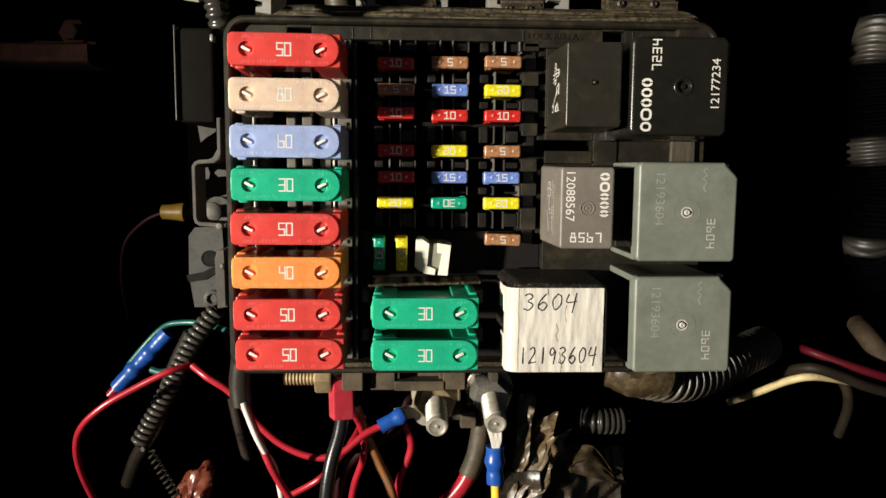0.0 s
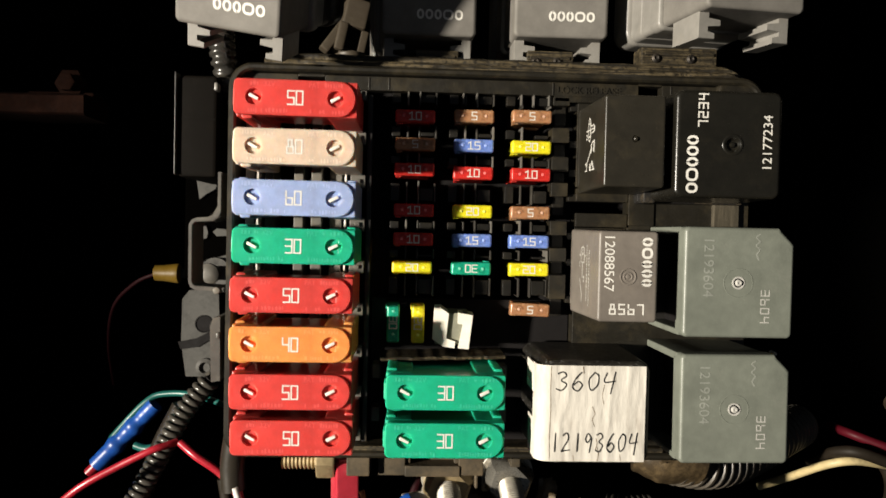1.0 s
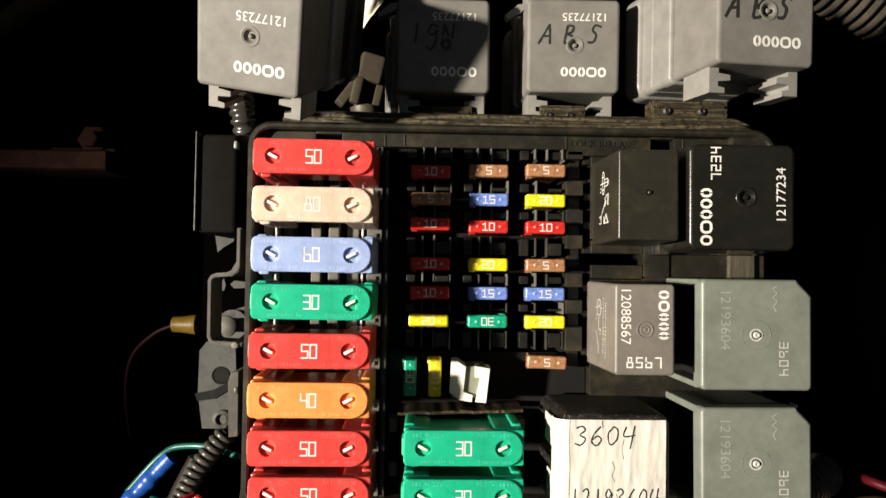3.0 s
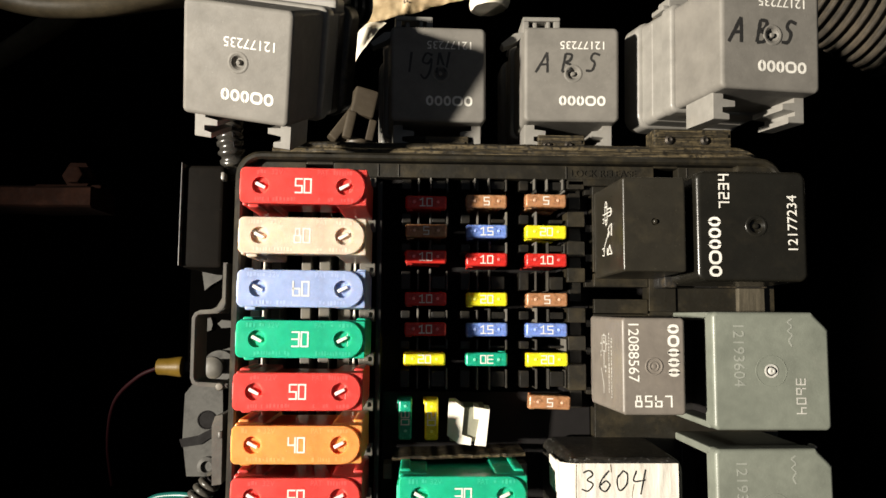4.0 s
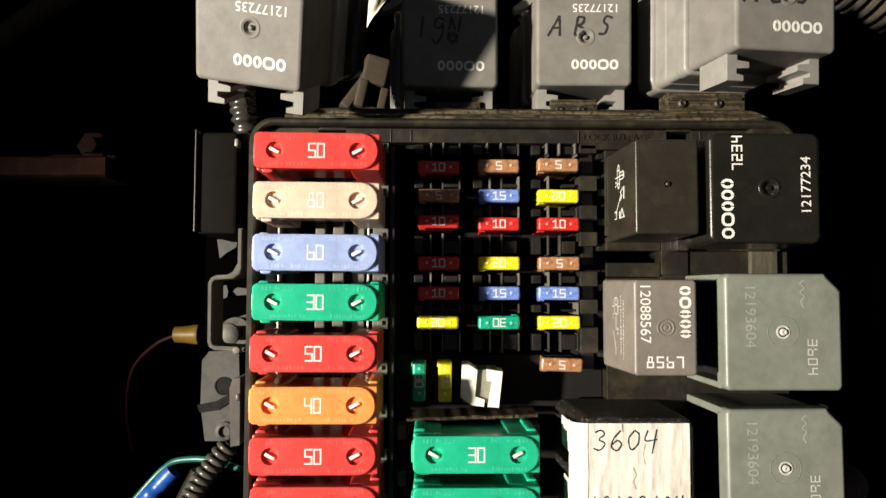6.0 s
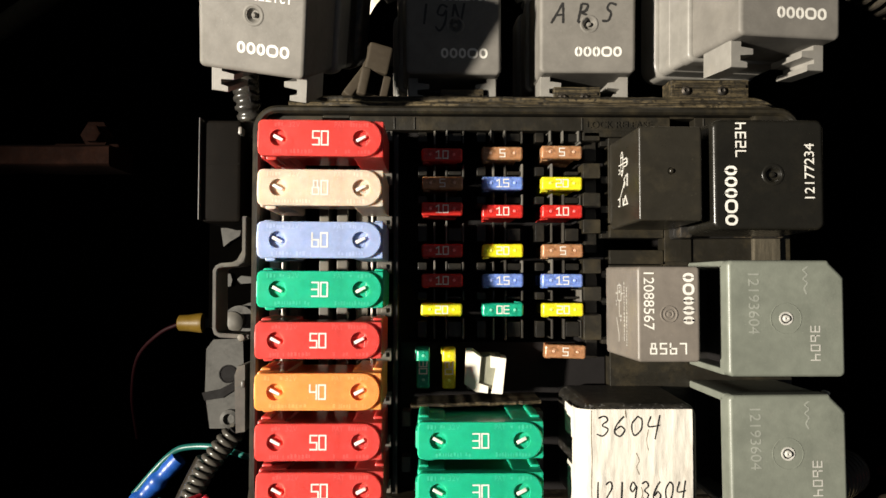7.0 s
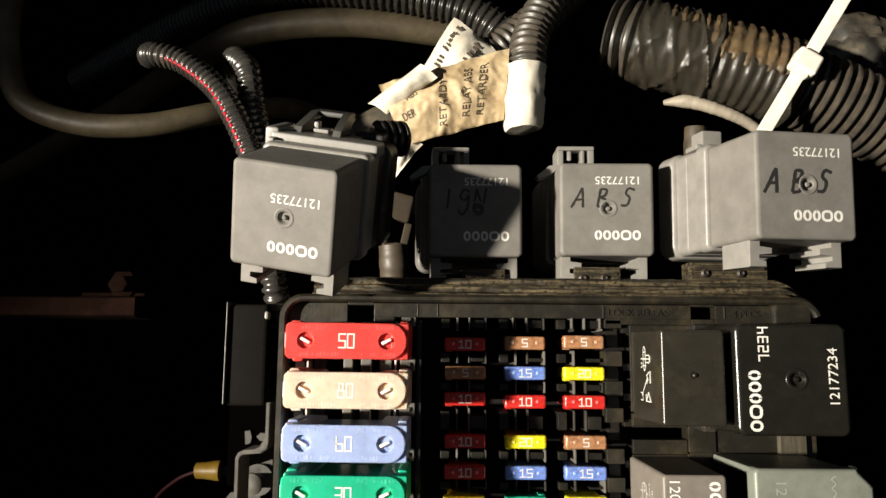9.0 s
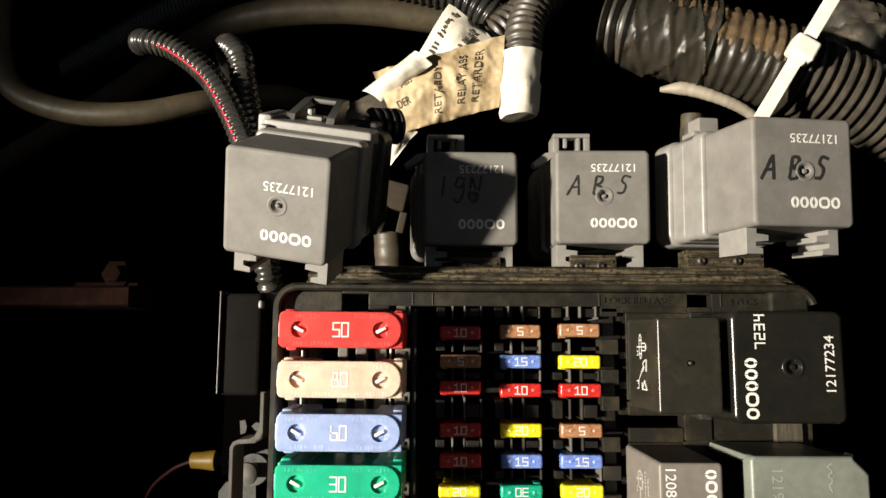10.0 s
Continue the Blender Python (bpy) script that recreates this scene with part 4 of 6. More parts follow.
def socketed_relay(label, m, word, clip=True, tall=0.0, pen=0.8, back_mat=relay_light):
    """A grey relay on a lighter socket with two hooked feet."""
    r = thing("relay", label, "relay", m @ Matrix.Translation((0, 0, -0.042)), "relays above the fuse box")
    face = part("cover", cover(bmesh.new(), 27.2, 27.2, 15, 42, 1.5, 0.5, 0.9, hole=(0.4, 0.2, 1.75)), relay_grey, r)
    socket = part("socket", cover(bmesh.new(), 28.8, 28.8, 8, 17.5, 1.6, 0.3, 0.6), relay_light, r, "light grey connector socket")
    part("socket_flange", cover(bmesh.new(), 29.8, 29.8, 0, 9.2, 2.2, 0.2, 0.8), back_mat, r)
    part("key", one(-15.6, -13.6, 14.2, 15.6, 10, 17, 0.4), relay_light, socket)
    hook = [(-12.8, -13), (-12.8, -20.2), (-8.4, -20.2), (-8.4, -18.9), (-10.3, -18.5), (-10.3, -17.2), (-6.8, -16.9), (-6.8, -15.5), (-10.1, -15.1), (-10.1, -13)]
    for s in (1, -1):
        bm = bmesh.new()
        loft(bm, [[(s * x, y, 24) for x, y in hook], [(s * x, y, 36.4) for x, y in hook], [(s * x * 0.985, y * 0.99, 36.8) for x, y in hook]])
        part("foot", bm, relay_light, socket, "hooked foot")
    part("collar", cover(bmesh.new(), 30.8, 29.8, 16, 20.6, 2.2, 0.1, 1.0), relay_light, socket, "rounded collar under the cover")
    part("rear_rim", cover(bmesh.new(), 33.6, 31.6, -5, 3.2, 4.2, 0.1, 1.7), back_mat, socket, "rounded rear rim")
    if clip:
        for u0, u1, v0, v1, w0, w1 in ((-12, -10, 14, 22.2, 14, 25), (-2.4, -0.4, 14, 22.2, 14, 25), (-12, -0.4, 21.0, 22.4, 20, 25.4), (-8.8, -7.4, 18, 21.2, 18, 24), (-4.6, -3.4, 16.4, 21.2, 18, 25), (-7.4, -4.6, 14, 16.4, 14, 22)):
            part("latch_bar", one(u0, u1, v0, v1, w0, w1, 0.4), relay_light, socket)
        bm = bmesh.new()
        loft(bm, [[(-10.6, 15.2, z), (-15.4, 14.6, z), (-19.4, 11.4, z), (-18.6, 10.4, z), (-14.6, 12.2, z), (-12.6, 14.0, z)] for z in (28, 33)])
        box(bm, -12.6, 8.4, 13.9, 14.9, 27, 33, 0.4)
        part("wing", bm, relay_light, socket, "small swept side wing")
    elif pen > 1:
        part("latch_tab", one(-8.0, -1.6, 14, 22.6, -1, 6, 0.6), relay_light, socket, "square latch tab")
        part("latch_nub", one(6.6, 9.2, 13.6, 17.6, 12, 22, 0.5), relay_light, socket)
    part("vent", vent(bmesh.new(), 0.4, 0.2, 42, 1.9), relay_grey, face)
    bm = write(bmesh.new(), "12177235", 3.0, 8.4 if tall == 0 else tall, 42.03, 12.6, 2.3, 180)
    maker_mark(bm, 3.0, -7.6, 42.0, 13.6, 2.9, 180)
    part("print", bm, white_print, face, "white printed figures, upside down")
    if word:
        bm = scrawl(bmesh.new(), word, -10.4 if pen < 1 else -11.6, 0.4 if pen < 1 else -2.2, 42.02, 19.0 if word == "ABS" else 14, 5.8 if pen < 1 else 6.2, pen, 0.12)
        part("handwriting", bm, marker, face, "black marker letters")
    return r


t1 = socketed_relay("dark grey relay plugged into a socket, hanging askew", at(-60.8, 85.2, 30.6, 24, -7, -9.5), "", False, 4.8, 0.8, black)
part("latch_ledge", one(-15.5, 15.5, 13.2, 17.0, 6, 14.5, 0.9), relay_light, t1)
bm = bmesh.new()
for a, b in ((-9.8, -8.6), (1.8, 1.0)):
    q = math.copysign(1.15, a)
    loft(bm, [[(a + q, 15.6, 10), (a - q, 15.6, 10), (a - q, 15.6, 0), (a + q, 15.6, 0)], [(a + q, 18.6, 8.5), (a - q, 18.6, 8.5), (a - q, 19.6, -2), (a + q, 19.6, -2)], [(b + q, 22.4, -2), (b - q, 22.4, -2), (b - q, 20.6, -8), (b + q, 20.6, -8)]])
box(bm, -9.6, 2.0, 20.9, 22.5, -8, -2, 0.5)
box(bm, -12, 8, 15.6, 17.0, -4, 9, 0.4)
part("latch_frame", bm, latch_grey, t1, "raised latch loop on the socket")
bm = one(-6.4, -1.6, 17, 18.2, 1, 6, 0.4)
box(bm, -6.4, -5.0, 17, 20, 2, 5, 0.4)
part("latch_hook", bm, relay_light, t1, "pale hook inside the loop")
part("end_block", one(-17.6, -13.4, 12.4, 18.2, 0, 14, 1.0), relay_light, t1, "light grey end block")
bm = bmesh.new()
box(bm, -11, 14, -2, 15, -7, 2, 1.5)
box(bm, 4, 13.5, 12, 18, -14, 0, 1.2)
for k in range(4):
    lathe(bm, [(4.8, 0), (5.6, 0.6), (5.6, 1.6), (4.8, 2.2)], 22, Matrix.Translation((8.5, 15.5, -9)) @ Matrix.Rotation(radians(135), 4, "Y") @ Matrix.Translation((0, 0, 2.6 * k)))
part("rear_shell", bm, black, t1, "black rear shell with a ribbed cable outlet")
socketed_relay("dark grey relay with a faint marker word on its face", at(-11.5, 93.9, -0.8, 3, 3, 0.6), "IGN")
socketed_relay("dark grey relay marked with black handwritten letters", at(26.5, 94.4, -0.2, 3, -1, 0), "ABS")
socketed_relay("dark grey relay with handwritten letters, standing proud of its neighbours", at(69.3, 94.6, 31.0, 3, 9, 0.6), "ABS", False, 0.0, 1.05)

# ---- relay rail behind the flange ----
for u0, u1, v0, v1, w in ((17.6, 31.4, 73.2, 78.2, -6), (-15.2, -2.6, 73.0, 77.4, -6), (50.5, 73, 74, 79.5, -2)):
    rail = thing("relay_bracket", "dusty black metal bracket tongue holding a relay", "bracket", at((u0 + u1) / 2, v0, w), "relay brackets")
    k = (u1 - u0) / 2
    bm = one(-k, k, -4, v1 - v0, -8, 0, 0.5)
    box(bm, -k + 1, k - 1, v1 - v0 - 2.6, v1 - v0 - 1.6, -0.2, 0.5, 0.2)
    part("tongue", bm, dusty, rail)
    for s in (-0.62, 0.3):
        part("rivet", lathe(bmesh.new(), [(1.3, -0.1), (1.3, 0.5), (0.7, 0.9), (0.4, 0.5)], 16, Matrix.Translation((s * k, v1 - v0 - 3.4, 0))), painted, rail)

# ---- looms above the box ----


def crumpled(nu, nv, corners, amp, seed, f=1.0):
    """A sheet folded by sharp ridges."""
    a, b, c, d = (Vector(q) for q in corners)
    bm = bmesh.new()
    grid = []
    for i in range(nu + 1):
        row = []
        for j in range(nv + 1):
            s, t = i / nu, j / nv
            p = (a * (1 - s) + b * s) * (1 - t) + (d * (1 - s) + c * s) * t
            k = 1 - 2 * abs(noise.noise((p.x * 0.07 * f, p.y * 0.07 * f, seed))) + 0.5 * (1 - 2 * abs(noise.noise((p.x * 0.16 * f, p.y * 0.16 * f, seed + 3))))
            edge = 2.5 * noise.noise((s * 4, t * 4, seed + 8))
            row.append(bm.verts.new(p + Vector((edge, edge * 0.6, amp * k))))
        grid.append(row)
    for i in range(nu):
        for j in range(nv):
            bm.faces.new((grid[i][j], grid[i + 1][j], grid[i + 1][j + 1], grid[i][j + 1]))
    ext = bmesh.ops.extrude_face_region(bm, geom=list(bm.faces))
    bmesh.ops.translate(bm, vec=(0, 0, -0.5), verts=[g for g in ext["geom"] if isinstance(g, bmesh.types.BMVert)])
    return bm


def cable(name, label, category, group, mat, *, pts, r, kind="tube", pitch=2.4, deep=0.16, n=14, part_name="jacket", seam=True):
    o = Vector(pts[0])
    c = thing(name, label, category, at(*o), group)
    local = [tuple(Vector(p) - o) for p in pts]
    bm = bmesh.new()
    if kind == "conduit":
        conduit(bm, local, r, pitch, deep, max(n, 16))
        if seam:
            slit = [tuple(Vector(p) + Vector((0.45, 0.25, 0.86)) * r * (1 - deep * 0.72)) for p in local]
            part("seam", tube(bmesh.new(), slit, r * 0.07, 8), pit, c, "dark seam of the split tubing")
    else:
        tube(bm, local, r, n, 1.2)
    part(part_name, bm, mat, c, "", 60)
    return c


def strand(parent, name, mat, pts, r, label="", n=10):
    """A further piece on a cable, in the box's own axes."""
    o = parent.matrix_world.inverted() @ FRONT
    bm = tube(bmesh.new(), [tuple(o @ (Vector(p) * MM) / MM) for p in pts], r, n, 1.0)
    return part(name, bm, mat, parent, label, 60)


big = cable("conduit", "thick muddy grey corrugated conduit partly wrapped in tape", "conduit", "corrugated conduits", loom_dusty, kind="conduit",
            pts=((45.6, 177.0, -68), (53.3, 174.2, -65), (62.0, 171.2, -63), (69.5, 168.6, -62), (89.6, 162.0, -60), (115.6, 153.6, -60), (146.4, 139.2, -60), (188.8, 115.8, -60), (237.8, 85.6, -66)), r=15.5, pitch=4.0, deep=0.24, n=30)
o = big.matrix_world.inverted() @ FRONT


def half_shell(pts, low, high, surface, thick=0.35):
    """Part of a sleeve round the thick conduit, between two angles above the side that faces out."""
    bm = bmesh.new()
    line = curve_points(pts, 0.6)
    grid = []
    for i, (q, (t, a, b)) in enumerate(zip(line, frames_along(line))):
        face = (Vector((0, 0, 1)) - t * t.z).normalized()
        rise = t.cross(face) if t.cross(face).y > 0 else face.cross(t)
        s = i * 0.6
        lo, hi = low(s), high(s)
        grid.append([bm.verts.new(o @ ((q + (face * math.cos(c) + rise * math.sin(c)) * surface(s, c)) * MM) / MM) for c in (radians(lo + (hi - lo) * j / 40) for j in range(41))])
    for ra, rb in zip(grid, grid[1:]):
        for j in range(40):
            bm.faces.new((ra[j], rb[j], rb[j + 1], ra[j + 1]))
    bmesh.ops.solidify(bm, geom=list(bm.faces), thickness=thick)
    return bm


def fold(x):
    """A sharp ridge at every whole number."""
    return max(0.0, 1 - 8 * abs(x - round(x)))


SPINE = ((54.0, 174.0, -64.8), (62.0, 171.2, -63), (69.5, 168.6, -62), (76.6, 166.2, -61.2), (81.0, 164.8, -60.8))
part("tape_wrap", half_shell(SPINE, lambda s: -118, lambda s: 125, lambda s, c: 15.7 + (0.12 + 0.34 * max(0, math.sin(c + 0.2))) * math.cos(2 * math.pi * s / 4.0) + 0.35 * noise.noise((s * 0.1, c * 1.5, 4))
     + 1.1 * fold(s * 0.085 + c * 0.45) + 1.0 * fold(s * 0.06 - c * 0.6 + 0.4) + 0.6 * fold(s * 0.16 + c * 0.9 + 0.3) + (0.9 + 0.9 * noise.noise((c * 3, 2, 2))) * max(0, (s - 25) / 3.5) ** 2 + 0.25 * noise.noise((s * 0.5, c * 5, 9))), tape_grey, big, "loose wrinkled tape", 40)
part("mud_crust", half_shell(((60.0, 171.8, -63.4), (69.5, 168.6, -62), (79.6, 165.3, -61), (89.6, 162.0, -60), (103.7, 157.7, -60), (113.6, 154.3, -60)), lambda s: 18 - min(1, max(0, s - 14) / 9) * 36 + 9 * noise.noise((s * 0.3, 1, 1)), lambda s: 110,
     lambda s, c: 16.1 + 0.62 * math.cos(2 * math.pi * s / 4.0) + 0.5 * noise.noise((s * 0.35, c * 4, 6)) + 0.35 * noise.noise((s * 0.9, c * 9, 3)) + 0.35 * fold(c * 1.4 + 0.2)), loom_mud, big, "mud-stained ridges", 40)
part("torn_tape", half_shell(((80.4, 165.2, -60.9), (89.6, 162.4, -60), (100.7, 158.7, -60), (111.5, 155.0, -60)), lambda s: -105, lambda s: -8 + 7 * noise.noise((s * 0.16, 3, 3)) - 0.35 * s, lambda s, c: 16.6 + 0.42 * math.cos(2 * math.pi * s / 4.0 + 0.6 * c) + 0.5 * noise.noise((s * 0.12, c * 2, 7))
     + 0.2 * noise.noise((s * 0.5, c * 5, 2)) + 1.2 * max(0, 1 - s / 2.5) ** 2), tape_grey, big, "torn tape end", 40)

tie = thing("cable_tie", "white nylon cable tie pulled tight round the thick conduit", "cable tie", at(106.7, 155.4, -40.4))
m = Matrix.Rotation(radians(-31), 4, "Z")
part("strap", one(-2.4, 2.4, -32, 90, -0.7, 0.7, 0.3, 2, m @ Matrix.Rotation(radians(6), 4, "X")), white_plastic, tie)
bm = one(-4.6, 4.6, -4.0, 4.0, -2.5, 4.2, 1.3, 3, m)
box(bm, -2.7, 2.7, -5.4, -3.4, -1, 2.6, 0.5, 2, m)
part("head", bm, white_plastic, tie)

cable("conduit", "dusty corrugated conduit rising from a paper-wrapped joint", "conduit", "corrugated conduits", loom_dusty, kind="conduit",
            pts=((8.4, 152.9, -42.6), (9, 160.4, -44), (11.1, 169.6, -47), (17.2, 182.9, -50), (26.2, 197.1, -54), (39.3, 217.5, -60)), r=7.0, pitch=3.0, deep=0.15, n=20)
roll = thing("paper_sleeve", "white paper sleeve rolled round a wiring loom", "label", at(6.8, 130.9, -42))
bm = bmesh.new()
rings = []
for i in range(30):
    z = i * 0.80
    k = 6.9 * (0.86 + 0.14 * min(1, i / 3)) + 0.5 * fold(i * 0.06 + 0.2)
    rings.append([((k + 0.9 * noise.noise((a * 0.3, i * 0.1, 4)) + 0.5 * fold(a * 0.11 + i * 0.03)) * math.cos(2 * math.pi * a / 40) + z * 0.05, z + 0.5 * math.cos(2 * math.pi * a / 40) * (1 - i / 29), (k + 0.9 * noise.noise((a * 0.3, i * 0.1, 8))) * math.sin(2 * math.pi * a / 40)) for a in range(40)])
loft(bm, rings)
part("sleeve", bm, label_cream, roll, "", 60)
cable("conduit", "black corrugated conduit leaning behind the paper labels", "conduit", "corrugated conduits", loom_dusty, kind="conduit",
      pts=((-13.7, 159.7, -62), (-3.5, 165.8, -62), (6.7, 173.9, -63), (20.9, 188.1, -66), (37.1, 207.4, -70)), r=8.0, pitch=3.4, deep=0.15, n=20)
cable("conduit", "long dark corrugated conduit running across the back", "conduit", "corrugated conduits", loom_black, kind="conduit",
      pts=((-246.6, 219.8, -230), (-159.6, 217.2, -150), (-95.2, 212.3, -98), (-63.8, 207.2, -90), (-32.8, 202.7, -88), (-10.2, 195.8, -86), (4.2, 186.4, -86)), r=8.2, pitch=3.4, deep=0.14, n=20)
cable("hose", "smooth muddy olive hose running across the back", "hose", "hoses", hose_olive,
      pts=((-322, 163.2, -270), (-202.5, 181.9, -180), (-137.7, 190.9, -124), (-105.7, 194.2, -102), (-63.9, 194.8, -94), (-22.7, 190.8, -94), (2.2, 187.4, -97), (16.2, 184.6, -108)), r=6.4)
cable("hose", "smooth muddy olive hose bent in a loop", "hose", "hoses", hose_olive,
      pts=((-204.1, 236.5, -90), (-199.1, 194.7, -76), (-194.5, 168.6, -70), (-184.8, 148.7, -66), (-161.6, 139.2, -64), (-135.4, 138.5, -64), (-112.8, 145.1, -70), (-96.7, 153.2, -86), (-85, 160.4, -110), (-77.9, 166.6, -150)), r=4.6)
loom = cable("split_loom", "black split corrugated loom showing a red wire", "loom", "corrugated conduits", loom_black, kind="conduit",
             pts=((-161.6, 192.6, -125.9), (-143.3, 174.3, -81.9), (-130, 161, -50.1), (-123.4, 153.9, -34.3), (-118.5, 151.1, -25.6), (-107, 147, -22), (-94.4, 136.6, -18), (-86, 124.2, -14), (-79.7, 110.9, -12)), r=4.1, pitch=2.3, deep=0.2)
strand(loom, "red_wire", wire_red, ((-117.5, 150.05, -22.5), (-107.6, 145.1, -19.1), (-95.6, 135.3, -15.2), (-87.5, 123.2, -11.2), (-81.2, 110.4, -9.6)), 0.72, "red wire in the split")
cable("split_loom", "thin black corrugated loom behind the relay", "loom", "corrugated conduits", loom_black, kind="conduit",
      pts=((-111.2, 166.8, -150), (-103.8, 160.5, -80), (-95.1, 154.2, -38), (-86.9, 145.8, -25), (-84.2, 134.5, -23), (-81.6, 124.2, -21), (-75.8, 108.9, -18)), r=4.4, pitch=2.5, deep=0.18)
cable("split_loom", "short black corrugated loom below the tilted relay", "loom", "corrugated conduits", loom_black, kind="conduit",
      pts=((-70.6, 92.5, -6), (-70.2, 80.3, -2), (-69.1, 71.2, 0), (-67.8, 65.1, -4), (-65.2, 58.9, -12)), r=3.7, pitch=2.3, deep=0.2)


# paper labels
def sheet(name, corners, nu, nv, crumple, seed, mat, parent, label=""):
    """A creased paper sheet between four corners; gives the function of its surface too."""
    a, b, c, d = (Vector(q) for q in corners)

    def place(s, t):
        p = (a * (1 - s) + b * s) * (1 - t) + (d * (1 - s) + c * s) * t
        k = abs(noise.noise((p.x * 0.12, p.y * 0.12, seed))) * 2 + 0.5 * abs(noise.noise((p.x * 0.35, p.y * 0.35, seed + 5)))
        bulge = 5.0 * math.sin(math.pi * t) * (0.4 + 0.6 * math.sin(math.pi * min(1, s * 1.1)))
        return p + Vector((0, 0, bulge - crumple * k))
    bm = bmesh.new()
    grid = [[bm.verts.new(place(i / nu, j / nv)) for j in range(nv + 1)] for i in range(nu + 1)]
    for i in range(nu):
        for j in range(nv):
            bm.faces.new((grid[i][j], grid[i + 1][j], grid[i + 1][j + 1], grid[i][j + 1]))
    ext = bmesh.ops.extrude_face_region(bm, geom=list(bm.faces))
    bmesh.ops.translate(bm, vec=(0, 0, -0.3), verts=[g for g in ext["geom"] if isinstance(g, bmesh.types.BMVert)])
    part(name, bm, mat, parent, label, 55)
    return place


def sheet_words(place, size, lines, mat, parent):
    """Words on a sheet: (text, s, t, length, height, turn) in millimetres of the sheet."""
    bm = bmesh.new()
    for body, s, t, length, height, turn in lines:
        def warp(p, s=s, t=t):
            q = place(s + p[0] / size[0], t - p[1] / size[1])
            return q + Vector((0, 0, 0.25 + p[2]))
        if body:
            write(bm, body, 0, 0, 0, length, height, turn, 0.05, warp)
    part("print", bm, mat, parent, "faded printed words")


tag = thing("paper_label", "crumpled yellowed paper label wrapped round a wiring loom", "label", at(-21.4, 139.2, -46))
core = [(-54.3, 129.2, -50), (-42, 135.3, -50), (-21.5, 143.4, -50), (-1.1, 150.3, -48)]
strand(tag, "loom_core", tape, core, 7.5, "dark taped loom inside")
place = sheet("label_sheet", ((-23, 8, 5), (23.5, 21.5, 6), (21.5, -4.6, 5), (-14, -14, 4)), 60, 40, 1.5, 3, label_tan, tag)
sheet_words(place, (46, 24), (("RELAY ABS", 0.65, 0.5, 16.6, 2.9, 82), ("RETARDER", 0.78, 0.5, 17.5, 2.9, 82), ("RETARDY", 0.44, 0.56, 16, 2.8, 80), ("ABS", 0.2, 0.34, 4.5, 2.2, 12), ("DER", 0.14, 0.62, 5.2, 2.6, 8)), brown_ink, tag)
sheet("label_flap", ((-27, 2, 2), (-8, 13.5, 10), (-2, 8.5, 11), (-20, -3, 5)), 14, 8, 1.2, 11, label_cream, tag, "paler folded flap")
sheet("label_tail", ((-12, -11, 3), (-7, -13.2, 4), (-17.5, -27.5, 4), (-20, -22, 2)), 8, 8, 2.0, 21, label_cream, tag, "torn hanging strip")
tag2 = thing("paper_label", "creased white printed label sticking up behind", "label", at(-17.5, 158.7, -52))
place = sheet("label_sheet", ((0, 19.5, 0), (17.5, 4, 2), (6, -8.5, 5), (-15.5, -9, 1)), 16, 14, 1.6, 31, label_cream, tag2)
bm = bmesh.new()
rnd = random.Random(5)
for s, t0, t1 in ((0.2, 0.12, 0.92), (0.62, 0.2, 0.86)):
    t = t0
    while t < t1:
        q = place(s, t) + Vector((0, 0, 0.3))
        box(bm, -0.25, rnd.uniform(0.5, 1.2), -1.6, rnd.uniform(0.5, 1.5), 0, 0.06, 0, 1, Matrix.Translation(q) @ Matrix.Rotation(radians(50 + rnd.uniform(-8, 8)), 4, "Z"))
        t += rnd.choice((0.055, 0.065, 0.11))
part("print", bm, brown_ink, tag2, "unreadable printed marks")

plug = thing("connector", "grubby beige plastic connector on a loose wire", "connector", at(-42, 108, -108, 0, 14, -12))
bm = one(-5.6, 4.6, 1.5, 13.6, -6, 6, 1.2)
box(bm, 1.6, 7.4, 6, 12, -5, 3, 0.8)
box(bm, -7, -3, -14, 4, -3, 5, 0.8, 2, Matrix.Rotation(radians(-24), 4, "Z"))
box(bm, 3.4, 6.8, -12, 2, -4, 3, 0.7)
part("housing", bm, plug_beige, plug)
bm = one(-6.6, -2.6, -9.4, 2.4, -4, 6.5, 1.0)
box(bm, -4, 5, -11.5, -7.4, -5, 4, 0.9)
part("lower_shell", bm, plug_beige, plug)
part("cavity", one(-3, 7.6, -8, 2, -6, 0, 0.6), pit, plug, "blackened block for the shaded open side")
part("sleeve", tube(bmesh.new(), [(1, -9, 1), (3.4, -17, 1), (7, -28, -1), (12, -44, 8), (15, -62, 34)], 6.4, 18, 0.5, lambda s: 1 + 0.008 * math.cos(s * 2.1) + 0.05 * noise.noise((s * 0.2, 3, 3))), plug_beige, plug, "muddy ribbed sleeve")
part("wire", tube(bmesh.new(), [(15, -60, 33), (16, -70, 60), (16, -80, 92)], 2.2, 10), wire_black, plug)

pad = thing("foam_strip", "pale fuzzy strip under the thick conduit", "strip", at(83.6, 141.2, -66))
part("strip", tube(bmesh.new(), [(-20, 8, 2), (-12, 7, 6), (-2, 3.4, 8), (8, -1, 8), (18, -7, 6)], 2.7, 14, 0.8, lambda s: min(1, 0.35 + s * 0.09) * (1 - 0.008 * s) * (1 + 0.16 * noise.noise((s * 0.9, 4, 4)))), pad_tan, pad, "", 60)
part("stem", tube(bmesh.new(), [(-6, 0, -4), (-6.4, -10, -5), (-6, -20, -6)], 4.2, 14, 1.0, lambda s: 1 + 0.15 * noise.noise((s * 0.2, 2, 2))), grime, pad, "brown grimy stem")
